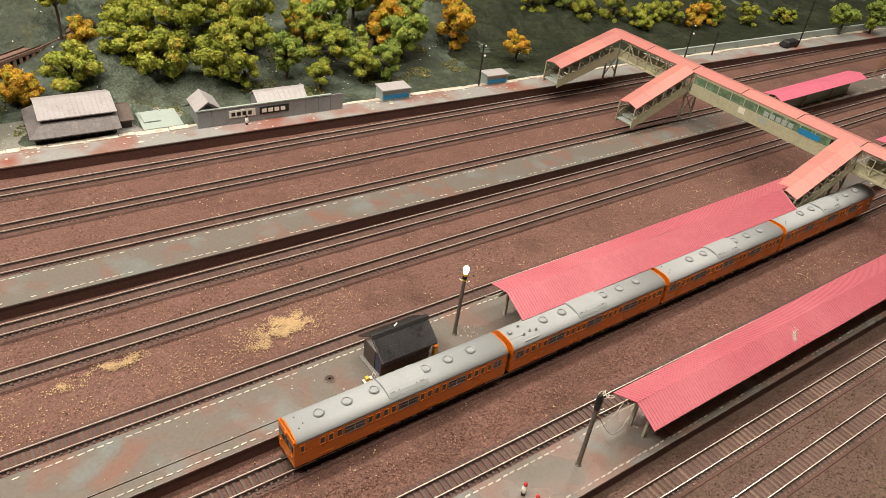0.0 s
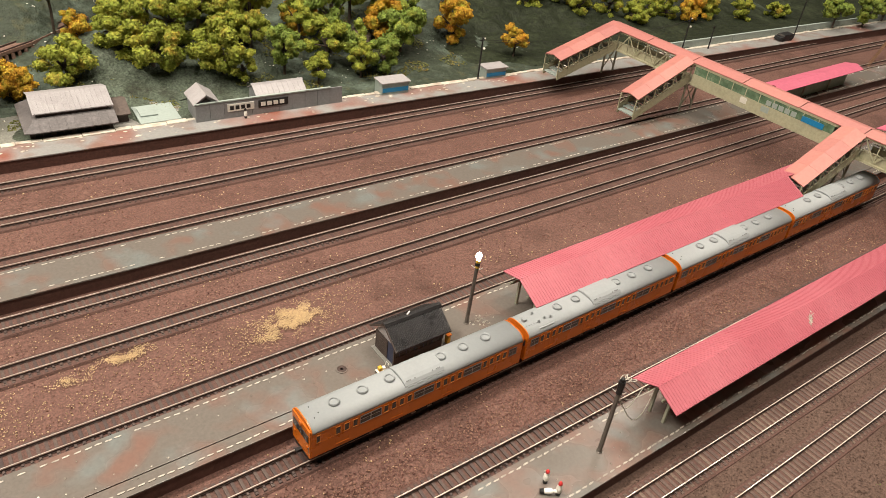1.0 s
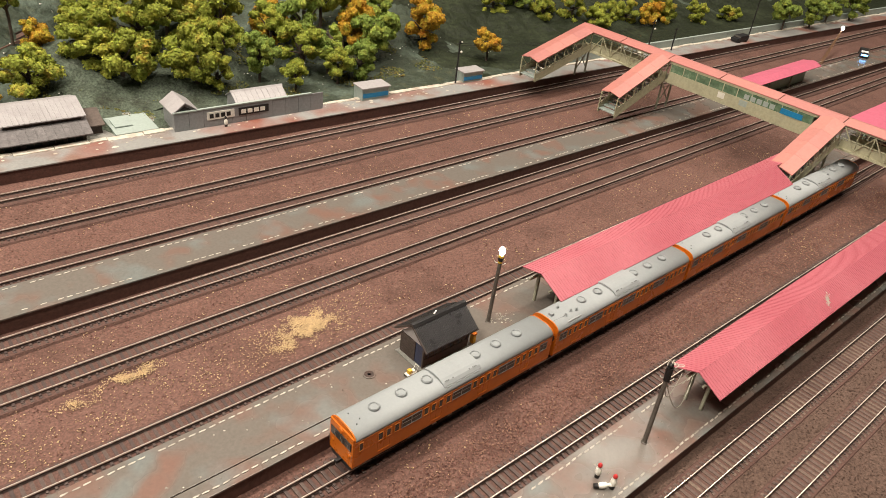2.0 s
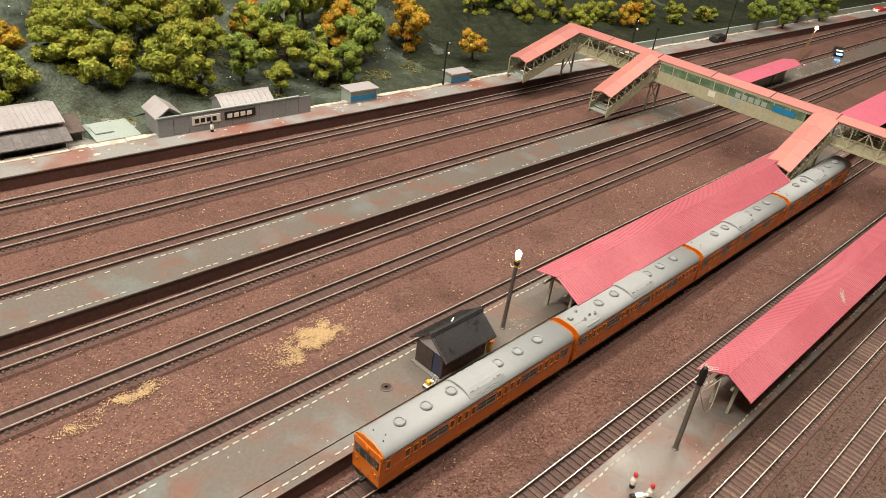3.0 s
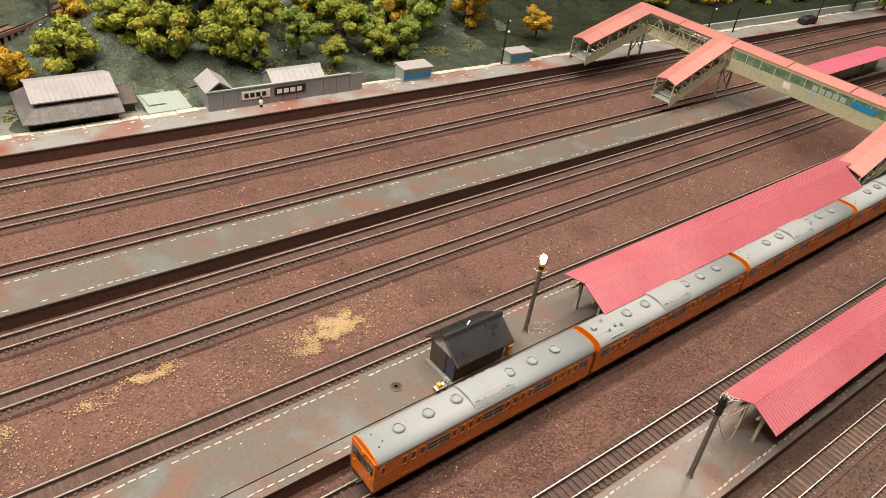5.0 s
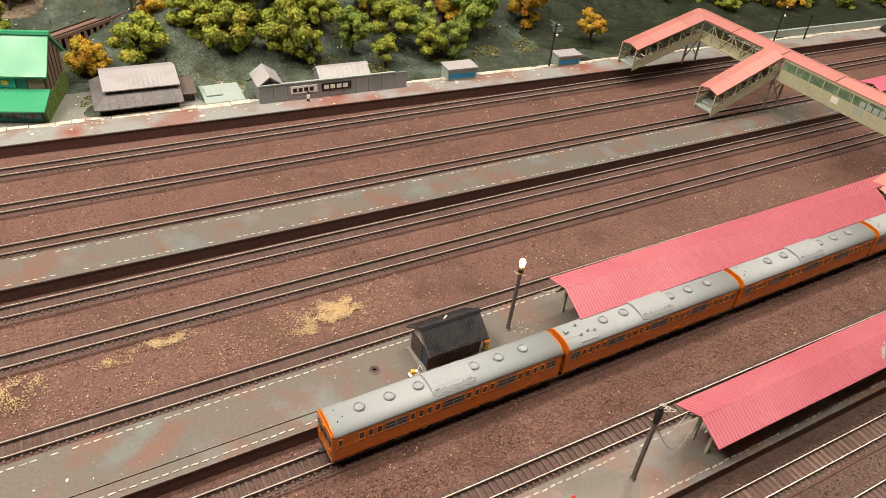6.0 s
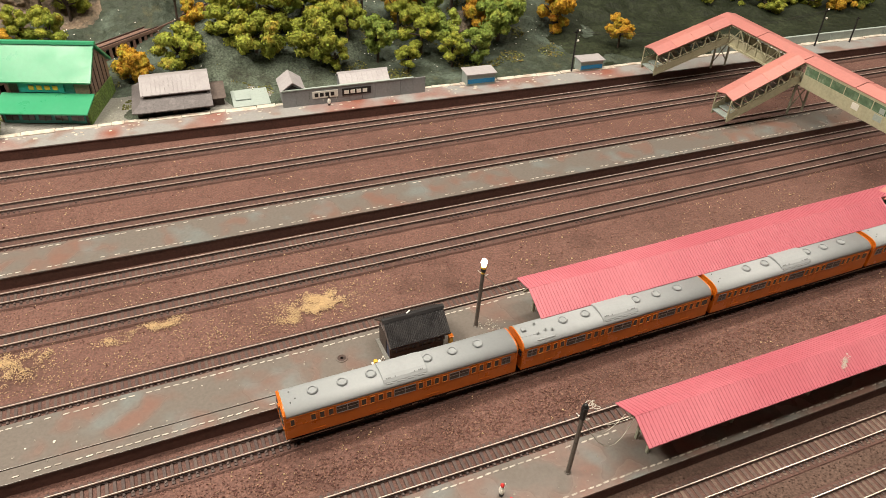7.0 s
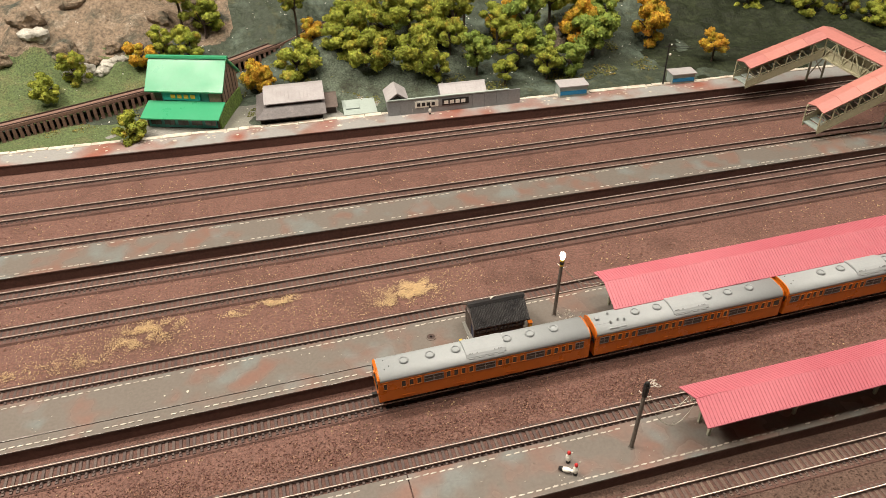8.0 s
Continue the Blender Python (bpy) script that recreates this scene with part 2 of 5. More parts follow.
# ---------- mesh helpers ----------
class M:
    def __init__(self):
        self.v, self.f = [], []

    def add(self, vs, fs):
        o = len(self.v)
        self.v += [tuple(p) for p in vs]
        self.f += [tuple(i + o for i in q) for q in fs]
        return self

    def box(self, x0, y0, z0, x1, y1, z1):
        return self.add([(x, y, z) for z in (z0, z1) for x, y in ((x0, y0), (x1, y0), (x1, y1), (x0, y1))],
                        [(3, 2, 1, 0), (4, 5, 6, 7), (0, 1, 5, 4), (1, 2, 6, 5), (2, 3, 7, 6), (3, 0, 4, 7)])

    def prism(self, prof, a0, a1, axis="x"):
        """A closed outline swept along an axis. Outline (y, z) for x, (x, z) for y, (x, y) for z."""
        n = len(prof)
        put = {"x": lambda a, p: (a, p[0], p[1]), "y": lambda a, p: (p[0], a, p[1]), "z": lambda a, p: (p[0], p[1], a)}[axis]
        return self.add([put(a, p) for a in (a0, a1) for p in prof],
                        [(i, (i + 1) % n, n + (i + 1) % n, n + i) for i in range(n)] + [tuple(range(n))[::-1], tuple(range(n, 2 * n))])

    def rod(self, p, q, r0, r1=None, n=8):
        r1 = r0 if r1 is None else r1
        p, q = Vector(p), Vector(q)
        d = (q - p).normalized()
        u = d.orthogonal().normalized()
        w = d.cross(u)
        ring = [u * math.cos(2 * math.pi * i / n) + w * math.sin(2 * math.pi * i / n) for i in range(n)]
        return self.add([p + e * r0 for e in ring] + [q + e * r1 for e in ring],
                        [(i, (i + 1) % n, n + (i + 1) % n, n + i) for i in range(n)] + [tuple(range(n))[::-1], tuple(range(n, 2 * n))])

    def tube(self, pts, r, n=5):
        """One continuous round strand through the points."""
        pts = [Vector(p) for p in pts]
        o, k = len(self.v), len(pts)
        for i, p in enumerate(pts):
            d = (pts[min(i + 1, k - 1)] - pts[max(i - 1, 0)]).normalized()
            u = d.cross(Vector((0.31, 0.52, 0.79))).normalized()
            w = d.cross(u)
            self.v += [tuple(p + (u * math.cos(6.28318 * a / n) + w * math.sin(6.28318 * a / n)) * r) for a in range(n)]
        for i in range(k - 1):
            self.f += [(o + i * n + a, o + i * n + (a + 1) % n, o + (i + 1) * n + (a + 1) % n, o + (i + 1) * n + a) for a in range(n)]
        self.f += [tuple(o + a for a in range(n))[::-1], tuple(o + (k - 1) * n + a for a in range(n))]
        return self

    def beam(self, p, q, w, h):
        """A square bar between two points, w wide and h deep."""
        p, q = Vector(p), Vector(q)
        d = (q - p).normalized()
        u = d.cross(Vector((0, 0, 1)))
        u = (u if u.length > 1e-4 else Vector((1, 0, 0))).normalized() * (w / 2)
        t = u.cross(d).normalized() * (h / 2)
        return self.add([e + a * u + b * t for e in (p, q) for a, b in ((-1, -1), (1, -1), (1, 1), (-1, 1))],
                        [(3, 2, 1, 0), (4, 5, 6, 7), (0, 1, 5, 4), (1, 2, 6, 5), (2, 3, 7, 6), (3, 0, 4, 7)])

    def lathe(self, prof, n=14, at=(0, 0, 0)):
        """A profile of (radius, height) turned about the upright."""
        k = len(prof)
        vs = [(at[0] + r * math.cos(2 * math.pi * i / n), at[1] + r * math.sin(2 * math.pi * i / n), at[2] + z) for r, z in prof for i in range(n)]
        fs = [(j * n + i, j * n + (i + 1) % n, (j + 1) * n + (i + 1) % n, (j + 1) * n + i) for j in range(k - 1) for i in range(n)]
        return self.add(vs, fs + [tuple(range(n))[::-1], tuple(range((k - 1) * n, k * n))])

    def data(self, name, material, bevel=0.0, smooth=False, fix=True):
        me = bpy.data.meshes.new(name)
        me.from_pydata(self.v, [], self.f)
        if fix:
            bm = bmesh.new()
            bm.from_mesh(me)
            bmesh.ops.recalc_face_normals(bm, faces=bm.faces)
            if bevel:
                sharp = [e for e in bm.edges if len(e.link_faces) == 2 and e.calc_face_angle(0) > 0.5]
                bmesh.ops.bevel(bm, geom=sharp, offset=bevel, segments=2, affect="EDGES", profile=0.6)
            bm.to_mesh(me)
            bm.free()
        if smooth:
            me.polygons.foreach_set("use_smooth", [True] * len(me.polygons))
        me.materials.append(material)
        return me


def part(name, m, material, parent=None, label="", bevel=0.0, smooth=False, at=None, fix=True):
    ob = new(name, m if isinstance(m, bpy.types.Mesh) else m.data(name, material, bevel, smooth, fix))
    if parent:
        ob.parent = parent
    if at is not None:
        ob.matrix_basis = at
    if label:
        ob["label"] = label
    return ob


def thing(name, m, label, category, group="", kind=""):
    ob = new(name)
    ob.matrix_basis = m
    return tagged(ob, label, category, group, kind)


rnd = random.Random(7)


# ---------- the setting ----------
def sheet(name, x0, x1, y0, y1, nx, ny, z, material, label, category, keep=None):
    vs = [(x0 + (x1 - x0) * i / nx, y0 + (y1 - y0) * j / ny) for j in range(ny + 1) for i in range(nx + 1)]
    m = M().add([(x, y, z(x, y)) for x, y in vs], [(j * (nx + 1) + i, j * (nx + 1) + i + 1, (j + 1) * (nx + 1) + i + 1, (j + 1) * (nx + 1) + i) for j in range(ny) for i in range(nx)])
    return tagged(part(name, m, material, smooth=True, fix=False), label, category, kind="structure")


def bank_y(x):
    return 0.352 - 0.075 * x


def hill_z(x, y):
    v = y - bank_y(x) - 0.025
    n = noise.noise((x * 7, y * 7, 0.3)) * 0.5 + noise.noise((x * 17, y * 17, 4.3)) * 0.25
    steps = ((-3, -0.05), (-0.03, -0.03), (0, 0.0085), (0.05, 0.010), (0.10, 0.016), (0.17, 0.032), (0.30, 0.075), (0.5, 0.22), (0.8, 0.5), (3, 1.2))
    for (a, p), (b, q) in zip(steps, steps[1:]):
        if v <= b:
            z = p + (q - p) * (v - a) / (b - a)
            break
    z += n * min(max(v - 0.05, 0) * 0.22, 0.05)
    z += (noise.noise((x * 42, y * 42, 7.7)) * 0.009 + noise.noise((x * 95, y * 95, 1.7)) * 0.0025) * min(max(v - 0.055, 0) * 14, 1)
    for mx, my, r, h in MOUNDS:
        d = ((x - mx) ** 2 + (y - my) ** 2) / r ** 2
        z += h * math.exp(-d * 1.6)
    return z


MOUNDS = [(0.055, 0.488, 0.05, 0.028), (0.165, 0.483, 0.06, 0.02), (-0.18, 0.61, 0.08, 0.05), (-0.01, 0.62, 0.08, 0.05), (0.35, 0.49, 0.06, 0.02), (-0.27, 0.57, 0.05, 0.035)]

sheet("ground", -1.3, 2.4, -0.62, 1.0, 260, 120, lambda x, y: noise.noise((x * 45, y * 45, 0)) * 0.0006 - 0.0004 if y < bank_y(x) + 0.024 else -0.02,
      EARTH, "red-brown scale ballast ground of a model railway", "ground")
sheet("front_ground", -1.3, 2.4, -0.62, -0.090, 120, 24, lambda x, y: noise.noise((x * 45, y * 45, 0)) * 0.0006 + 0.0003, DULL, "dull brown fine ballast in front of the platforms", "ground")
hx = [-1.3 + 0.05 * i for i in range(17)] + [-0.46 + 0.005 * i for i in range(280)] + [0.94 + 0.03 * i for i in range(50)]
hy = [0.10 + 0.02 * i for i in range(8)] + [0.26 + 0.005 * i for i in range(96)] + [0.74 + 0.03 * i for i in range(32)]
hm = M().add([(x, y, hill_z(x, y)) for y in hy for x in hx], [(j * len(hx) + i, j * len(hx) + i + 1, (j + 1) * len(hx) + i + 1, (j + 1) * len(hx) + i) for j in range(len(hy) - 1) for i in range(len(hx) - 1)])
tagged(part("hillside", hm, HILL, smooth=True, fix=False), "dark green painted plaster hillside behind the station", "hillside", kind="structure")


def track_frame(c, m):
    return pose(0, c, 0, 0, 0, math.degrees(math.atan(m)))


def rail_data(x0, x1, name="rail"):
    m = M()
    m.prism([(-0.0004, 0.0012), (0.0004, 0.0012), (0.0004, 0.0015), (0.00015, 0.0017), (0.00015, 0.0028), (-0.00015, 0.0028), (-0.00015, 0.0017), (-0.0004, 0.0015)], x0, x1)
    return m


def railhead(x0, x1):
    return M().prism([(-0.00028, 0.0028), (0.00028, 0.0028), (0.00028, 0.0033), (0.00022, 0.0035), (-0.00022, 0.0035), (-0.00028, 0.0033)], x0, x1)


sleeper_mesh = M().box(-0.00085, -0.0082, 0.0, 0.00085, 0.0082, 0.0012).data("sleeper", SLEEPER, bevel=0.0002)
dusted_mesh = M().box(-0.0010, -0.0080, 0.0, 0.0010, 0.0080, 0.0012).data("sleeper", DUSTED, bevel=0.0003)
chair_mesh = M().box(-0.0006, -0.0011, 0.0, 0.0006, 0.0011, 0.0009).data("rail_chair", SLEEPER, bevel=0.0002)


def track(c, m, x0, x1, near=None, dark=True, pitch=0.0039, fill=0.0006):
    """Two rails on sleepers in a low bed; the sleepers of the near stretch are pieces of their own."""
    t = thing("railway_track", track_frame(c, m), "model railway track with worn bright rails on dark sleepers", "track", "parallel station tracks", "structure")
    part("track_bed", M().prism([(-0.0105, -0.001), (0.0105, -0.001), (0.0092, fill), (-0.0092, fill)], x0, x1), BED, t)
    for s in (-1, 1):
        r = part("rail", rail_data(x0, x1), RAILSIDE, t, "rusty rail with bright head", at=pose(0, s * 0.0048, 0))
        part("railhead", railhead(x0, x1), RAIL, r)
    rest = M()
    n = int((x1 - x0) / pitch)
    for i in range(n):
        x = x0 + (i + 0.5) * pitch
        j = rnd.uniform(-0.0002, 0.0002)
        if near and near[0] <= x <= near[1]:
            sl = part("sleeper", sleeper_mesh if dark else dusted_mesh, SLEEPER, t, at=pose(x + j, j, 0.0001, 0, 0, rnd.uniform(-1, 1)))
            for s in (-1, 1):
                part("rail_chair", chair_mesh, SLEEPER, sl, at=pose(0, s * 0.0056, 0.0009))
        else:
            rest.box(x - 0.0009, -0.0082, 0, x + 0.0009, 0.0082, 0.0012)
    if c > 0.05:
        clips = M()
        for i in range(int(0.46 / pitch), int(1.3 / pitch)):
            x = x0 + (i + 0.5) * pitch
            for s in (-1, 1):
                if noise.noise((x * 30, c * 50 + s, 6)) > 0.0:
                    clips.box(x - 0.0007, s * 0.0061 - 0.0010, 0.0008, x + 0.0007, s * 0.0061 + 0.0010, 0.0017)
        tagged(part("rail_clips", clips, SLEEPER, t, fix=False), kind="stuff")
    if rest.v:
        tagged(part("sleeper_row", rest, BURIED, t, fix=False), kind="stuff")
    return t


TRACKS = [(-0.1385, -0.010, (0.1, 0.45)), (-0.1083, -0.014, (0.02, 0.5)), (-0.0500, -0.0135, (-0.10, 0.5)), (0.0, 0.0, (-0.26, 0.02)), (0.0680, -0.009, (-0.26, 0.20)),
          (0.1290, -0.013, (-0.26, 0.1)), (0.1690, -0.025, (-0.26, 0.1)), (0.2300, -0.038, None), (0.2800, -0.035, None), (0.3285, -0.045, None)]
for c, m, near in TRACKS:
    track(c, m, -0.75, 1.75, near, c > -0.1, fill=0.0006 if -0.1 < c < 0.05 else 0.0009 if c < 0 else 0.00105)


def platform(name, y0, y1, m, x0, x1, label, joints=(), seam=None, dash_share=0.93):
    """A raised platform: brown sides, painted plates on top, dashes along both edges."""
    w = y1 - y0
    p = thing(name, track_frame((y0 + y1) / 2, m), label, "platform", "", "structure")
    part("side_wall", M().box(x0, -w / 2 + 0.0008, -0.001, x1, w / 2 - 0.0008, 0.0087), PLAT_SIDE, p)
    cuts = [x0, *joints, x1]
    for a, c in zip(cuts, cuts[1:]):
        a, c = a + 0.0003, c - 0.0003
        dz = rnd.uniform(-0.00015, 0.0)
        if seam is None:
            part("plate", M().box(a, -w / 2, 0.0087, c, w / 2, 0.0100 + dz), PLATFORM, p, "grey paint worn to rust red", bevel=0.0003)
        else:
            part("plate", M().box(a, -w / 2, 0.0087, c, seam - 0.00025, 0.0098 + dz), PLATFORM, p, "grey paint worn to rust red", bevel=0.0002)
            part("plate", M().box(a, seam + 0.00025, 0.0087, c, w / 2, 0.0100 + dz), PLATFORM, p, "grey paint worn to rust red", bevel=0.0002)
    shapes = []
    for k in range(4):
        q = random.Random(40 + k)
        shapes.append(M().prism([(-0.0017 + q.uniform(-2, 2) * 1e-4, -0.00036 + q.uniform(-1, 1) * 1e-4), (0.0006, -0.00046), (0.0018 + q.uniform(-3, 1) * 1e-4, -0.00015), (0.0015, 0.00038 + q.uniform(-1, 1) * 1e-4), (-0.0009, 0.00044), (-0.0018, 0.0002)], -0.0002, 0.00012, "z").data("painted_dash", DASH))
    for s in (-1, 1):
        x = max(x0, -0.5)
        while x < min(x1, 1.0):
            if rnd.random() < dash_share * (0.75 + 0.45 * noise.noise((x * 9, s * 3.1 + y0 * 40, 0))):
                part("painted_dash", shapes[rnd.randrange(4)], DASH, p, at=pose(x, s * (w / 2 - 0.0032) + rnd.uniform(-0.0002, 0.0002), 0.01000, 0, 0, rnd.uniform(-4, 4)))
            x += 0.0047 + rnd.uniform(-0.0004, 0.0004)
    return p


platform("platform_1", -0.0952, -0.0630, -0.006, -0.75, 1.6, "grey station platform with chipped white edge dashes", (0.004,), None, 1.1)
platform("platform_2", 0.0142, 0.0535, 0.0, -0.75, 1.6, "grey station platform worn to rust red", (), -0.0105, 1.1)
platform("platform_3", 0.180, 0.2105, -0.035, -0.75, 1.6, "long grey platform between the back tracks", (), None, 1.0)

bk = thing("pavement", track_frame(0.352, -0.075), "stained pavement with flaked white kerb along the back track", "pavement", "", "structure")
part("retaining_wall", M().box(-0.9, 0.0, -0.002, 1.9, 0.010, 0.0092), PLAT_SIDE, bk)
part("paving", M().box(-0.9, -0.001, 0.0092, 1.9, 0.0255, 0.0105), BANKTOP, bk, bevel=0.0004)
kerb = M()
x = -0.9
while x < 1.9:
    l = rnd.uniform(0.006, 0.03)
    kerb.box(x, 0.0215 + rnd.uniform(-0.0014, 0.0014), 0.010, x + l - 0.0004, 0.0268 + rnd.uniform(-0.0006, 0.0006), 0.0112 + rnd.uniform(-0.0003, 0.0003))
    x += l
part("kerb", kerb, CURB, bk, bevel=0.0003)


DROPS = [(-0.1105, 0.0330, 0.0012), (-0.1240, 0.0335, 0.0009), (-0.1000, 0.0290, 0.0006), (-0.0350, 0.0445, 0.0005), (-0.0640, 0.0250, 0.0006), (0.0200, 0.0205, 0.0007)]
flake_meshes = []
for k in range(5):
    q = random.Random(70 + k)
    flake_meshes.append(M().prism([(math.cos(a) * q.uniform(0.5, 1.1), math.sin(a) * q.uniform(0.35, 0.75)) for a in [0.7 * i for i in range(9)]], -0.2, 0.12, "z").data("paint_flake", CURB))
for k in range(150):
    x = rnd.uniform(-0.35, 0.42)
    y = 0.0225 - abs(rnd.gauss(0, 0.0075)) if rnd.random() < 0.75 else rnd.uniform(0.0, 0.022)
    if y > 0.0006:
        w = rnd.uniform(0.0007, 0.0021) * (1.7 if rnd.random() < 0.12 else 1)
        part("paint_flake", flake_meshes[k % 5], CURB, bk, at=pose(x, y, 0.01055, 0, 0, rnd.uniform(-25, 25)) @ Matrix.Diagonal((w, w * 0.9, 0.0012, 1)))


drops = thing("paint_drops", pose(0, 0, 0.0100), "dried white paint drops on the middle platform", "paint", "", "stuff")
for x, y, w in DROPS:
    part("drop", flake_meshes[int(x * 1000) % 5], CURB, drops, at=pose(x, y, 0.00005, 0, 0, x * 900) @ Matrix.Diagonal((w, w * 1.1, 0.0012, 1)))


# the room round the layout
def room():
    for name, a in (("wall_north", (-2.6, 2.2, -0.9, 3.4, 2.3, CEIL)), ("wall_south", (-2.6, -2.4, -0.9, 3.4, -2.3, CEIL)), ("wall_west", (-2.7, -2.4, -0.9, -2.6, 2.3, CEIL)), ("wall_east", (3.4, -2.4, -0.9, 3.5, 2.3, CEIL))):
        tagged(part(name, M().box(*a), WALLPAINT), "plain warm off-white room wall", "wall", kind="structure")
    tagged(part("layout_table", M().box(-1.28, -0.60, -0.9, 2.38, 1.05, -0.06), TIMBER), "dark timber table carrying the model railway layout", "table", kind="structure")
    tagged(part("floor", M().box(-2.6, -2.4, -1.0, 3.4, 2.3, -0.9), FLOORING), "brown boarded room floor", "floor", kind="structure")
    tagged(part("ceiling", M().box(-2.6, -2.4, CEIL, 3.4, 2.3, CEIL + 0.1), WALLPAINT), "plain pale room ceiling", "ceiling", kind="structure")


room()


# ---------- train ----------
CAR_L = 0.1335


def side_windows(cab):
    """Centres and widths of the windows along one side."""
    out = []
    doors = (0.0169, 0.0490, 0.0814, 0.1131) if cab else (0.0190, 0.0515, 0.0840, 0.1165)
    for d in doors:
        out += [(d + k, 0.0031) for k in (-0.0071, -0.0024, 0.0024, 0.0071) if not (cab and d < 0.02 and k < -0.004)]
    for a, b in zip(doors, doors[1:]):
        out += [((a + b) / 2, b - a - 0.0198)]
    out += [(0.0036, 0.0025), (0.1262, 0.0056)] if cab else [(0.0060, 0.0062), (0.1290, 0.0050)]
    return out, doors


win_meshes = {}


def window_part(w, side, x, car):
    if w not in win_meshes:
        h, e = 0.0052, 0.00024 if w > 0.005 else 0.00034
        fr = M()
        for x0, x1, z0, z1 in ((-w / 2, w / 2, 0, e), (-w / 2, w / 2, h - e, h), (-w / 2, -w / 2 + e, e, h - e), (w / 2 - e, w / 2, e, h - e)):
            fr.box(x0, -0.00028, z0, x1, 0.0001, z1)
        if w > 0.005:
            fr.box(-0.0002, -0.00012, 0.00024, 0.0002, 0.0001, h - 0.00024)
            fr.box(-w / 2 + 0.0003, -0.00011, h * 0.52, w / 2 - 0.0003, 0.0001, h * 0.52 + 0.00025)
        win_meshes[w] = (fr.data("window_frame", SILVER if w > 0.005 else LITTRIM), M().box(-w / 2 + 0.0002, -0.00004, 0.0002, w / 2 - 0.0002, 0.0002, h - 0.0002).data("window", GLASS))
    fr, pane = win_meshes[w]
    wn = part("window", pane, GLASS, car, at=pose(x, side * 0.00935, 0.0163, 0, 0, 0 if side < 0 else 180))
    part("window_frame", fr, SILVER, wn)


def car(x, cab, motor, ring=False):
    c = thing("train_carriage", pose(x + 0.0008, 0, 0.0032), "orange commuter train carriage with grey roof, standing on the rails", "train car", "carriages of the orange train")
    W, L = 0.0093, CAR_L
    prof = [(-W + 0.0005, 0.0062), (W - 0.0005, 0.0062), (W, 0.0072), (W, 0.0222), (W - 0.0002, 0.0232), (-W + 0.0002, 0.0232), (-W, 0.0222), (-W, 0.0072)]
    part("body", M().prism(prof, 0, L), ORANGE, c, bevel=0.0003)
    roof = [(W + 0.0001, 0.0230), (W, 0.0246)] + [(W * k / 10, 0.0250 + 0.0030 * (1 - abs(k / 10) ** 3.6)) for k in range(9, -10, -1)] + [(-W, 0.0246), (-W - 0.0001, 0.0230)]
    rf = part("roof", M().prism(roof, 0.0005, L - 0.0005), ROOFGREY, c, "smooth pale grey roof")
    rf.data.polygons.foreach_set("use_smooth", [len(p.vertices) == 4 and p.normal.z > 0.05 for p in rf.data.polygons])
    for e in (0.0, L - 0.0006):
        part("end_hood", M().prism([(p[0] * 1.01, p[1] + 0.00012) for p in roof], e, e + 0.0006), ORANGE, c)
    wins, doors = side_windows(cab)
    for s in (-1, 1):
        for wx, w in wins:
            window_part(w, s, wx, c)
        for d in doors:
            part("door_step", M().box(d - 0.0036, s * W - 0.0002, 0.0092, d + 0.0036, s * W + 0.0006, 0.0096), ORANGE, c)
            dr = M()
            for k in (-1, 0, 1):
                dr.box(d + k * 0.0036 - 0.00015, s * W - 0.0001, 0.0096, d + k * 0.0036 + 0.00015, s * W + 0.00014, 0.0212)
            part("sliding_door", dr, ORANGE, c)
        part("side_rib", M().box(0.001, s * W - 0.0001, 0.0158, L - 0.001, s * W + 0.00012, 0.0160), ORANGE, c)
        part("gutter", M().box(0.0006, s * W - 0.0002, 0.0225, L - 0.0006, s * W + 0.00025, 0.0229), ORANGE, c)
    vent = M().lathe([(0.0028, -0.0006), (0.0029, 0.0009), (0.0025, 0.0014), (0.0021, 0.0012), (0.0020, 0.0007), (0.0002, 0.0008)], 18).data("ventilator", VENT)
    for vx in ((0.017, 0.033, 0.049, 0.0815, 0.0965, 0.1122) if cab else (0.0302, 0.0455, 0.0815, 0.0965, 0.1125)):
        part("ventilator", vent, VENT, c, at=pose(vx, 0, 0.0280))
    ac = thing("air_conditioner", Matrix.Identity(4), "", "")
    for key in list(ac.keys()):
        del ac[key]
    ac.parent = c
    ac.matrix_basis = pose(0.0057, 0, 0)
    ap = [(0.0078, 0.0256), (0.0080, 0.0272), (0.0066, 0.0286), (0.0045, 0.0295), (0.0018, 0.0300), (-0.0018, 0.0300), (-0.0045, 0.0295), (-0.0066, 0.0286), (-0.0080, 0.0272), (-0.0078, 0.0256)]
    part("casing", M().prism([(y, z - 0.0005) for y, z in ap], 0.0480, 0.0730), ROOFGREY, ac, bevel=0.0003)
    gr = M()
    for s in (-1, 1):
        for k in range(4):
            gr.box(0.0494 + k * 0.0060, s * 0.0080 - 0.0005, 0.0255, 0.0532 + k * 0.0060, s * 0.0080 + 0.0005, 0.0264)
    part("grille", gr, VENT, ac, bevel=0.00015)
    slot = M()
    for k in (0.0500, 0.0510, 0.0520, 0.0550, 0.0660, 0.0685, 0.0695, 0.0705):
        for s in (-1,):
            slot.beam((k, s * 0.0066, 0.02818), (k, s * 0.0060, 0.02844), 0.0007, 0.0003)
    part("louvre", slot, MIDGREY, ac)
    part("walkway", M().box(0.052, -0.0091, 0.0244, 0.086, -0.0087, 0.0250), VENT, c)
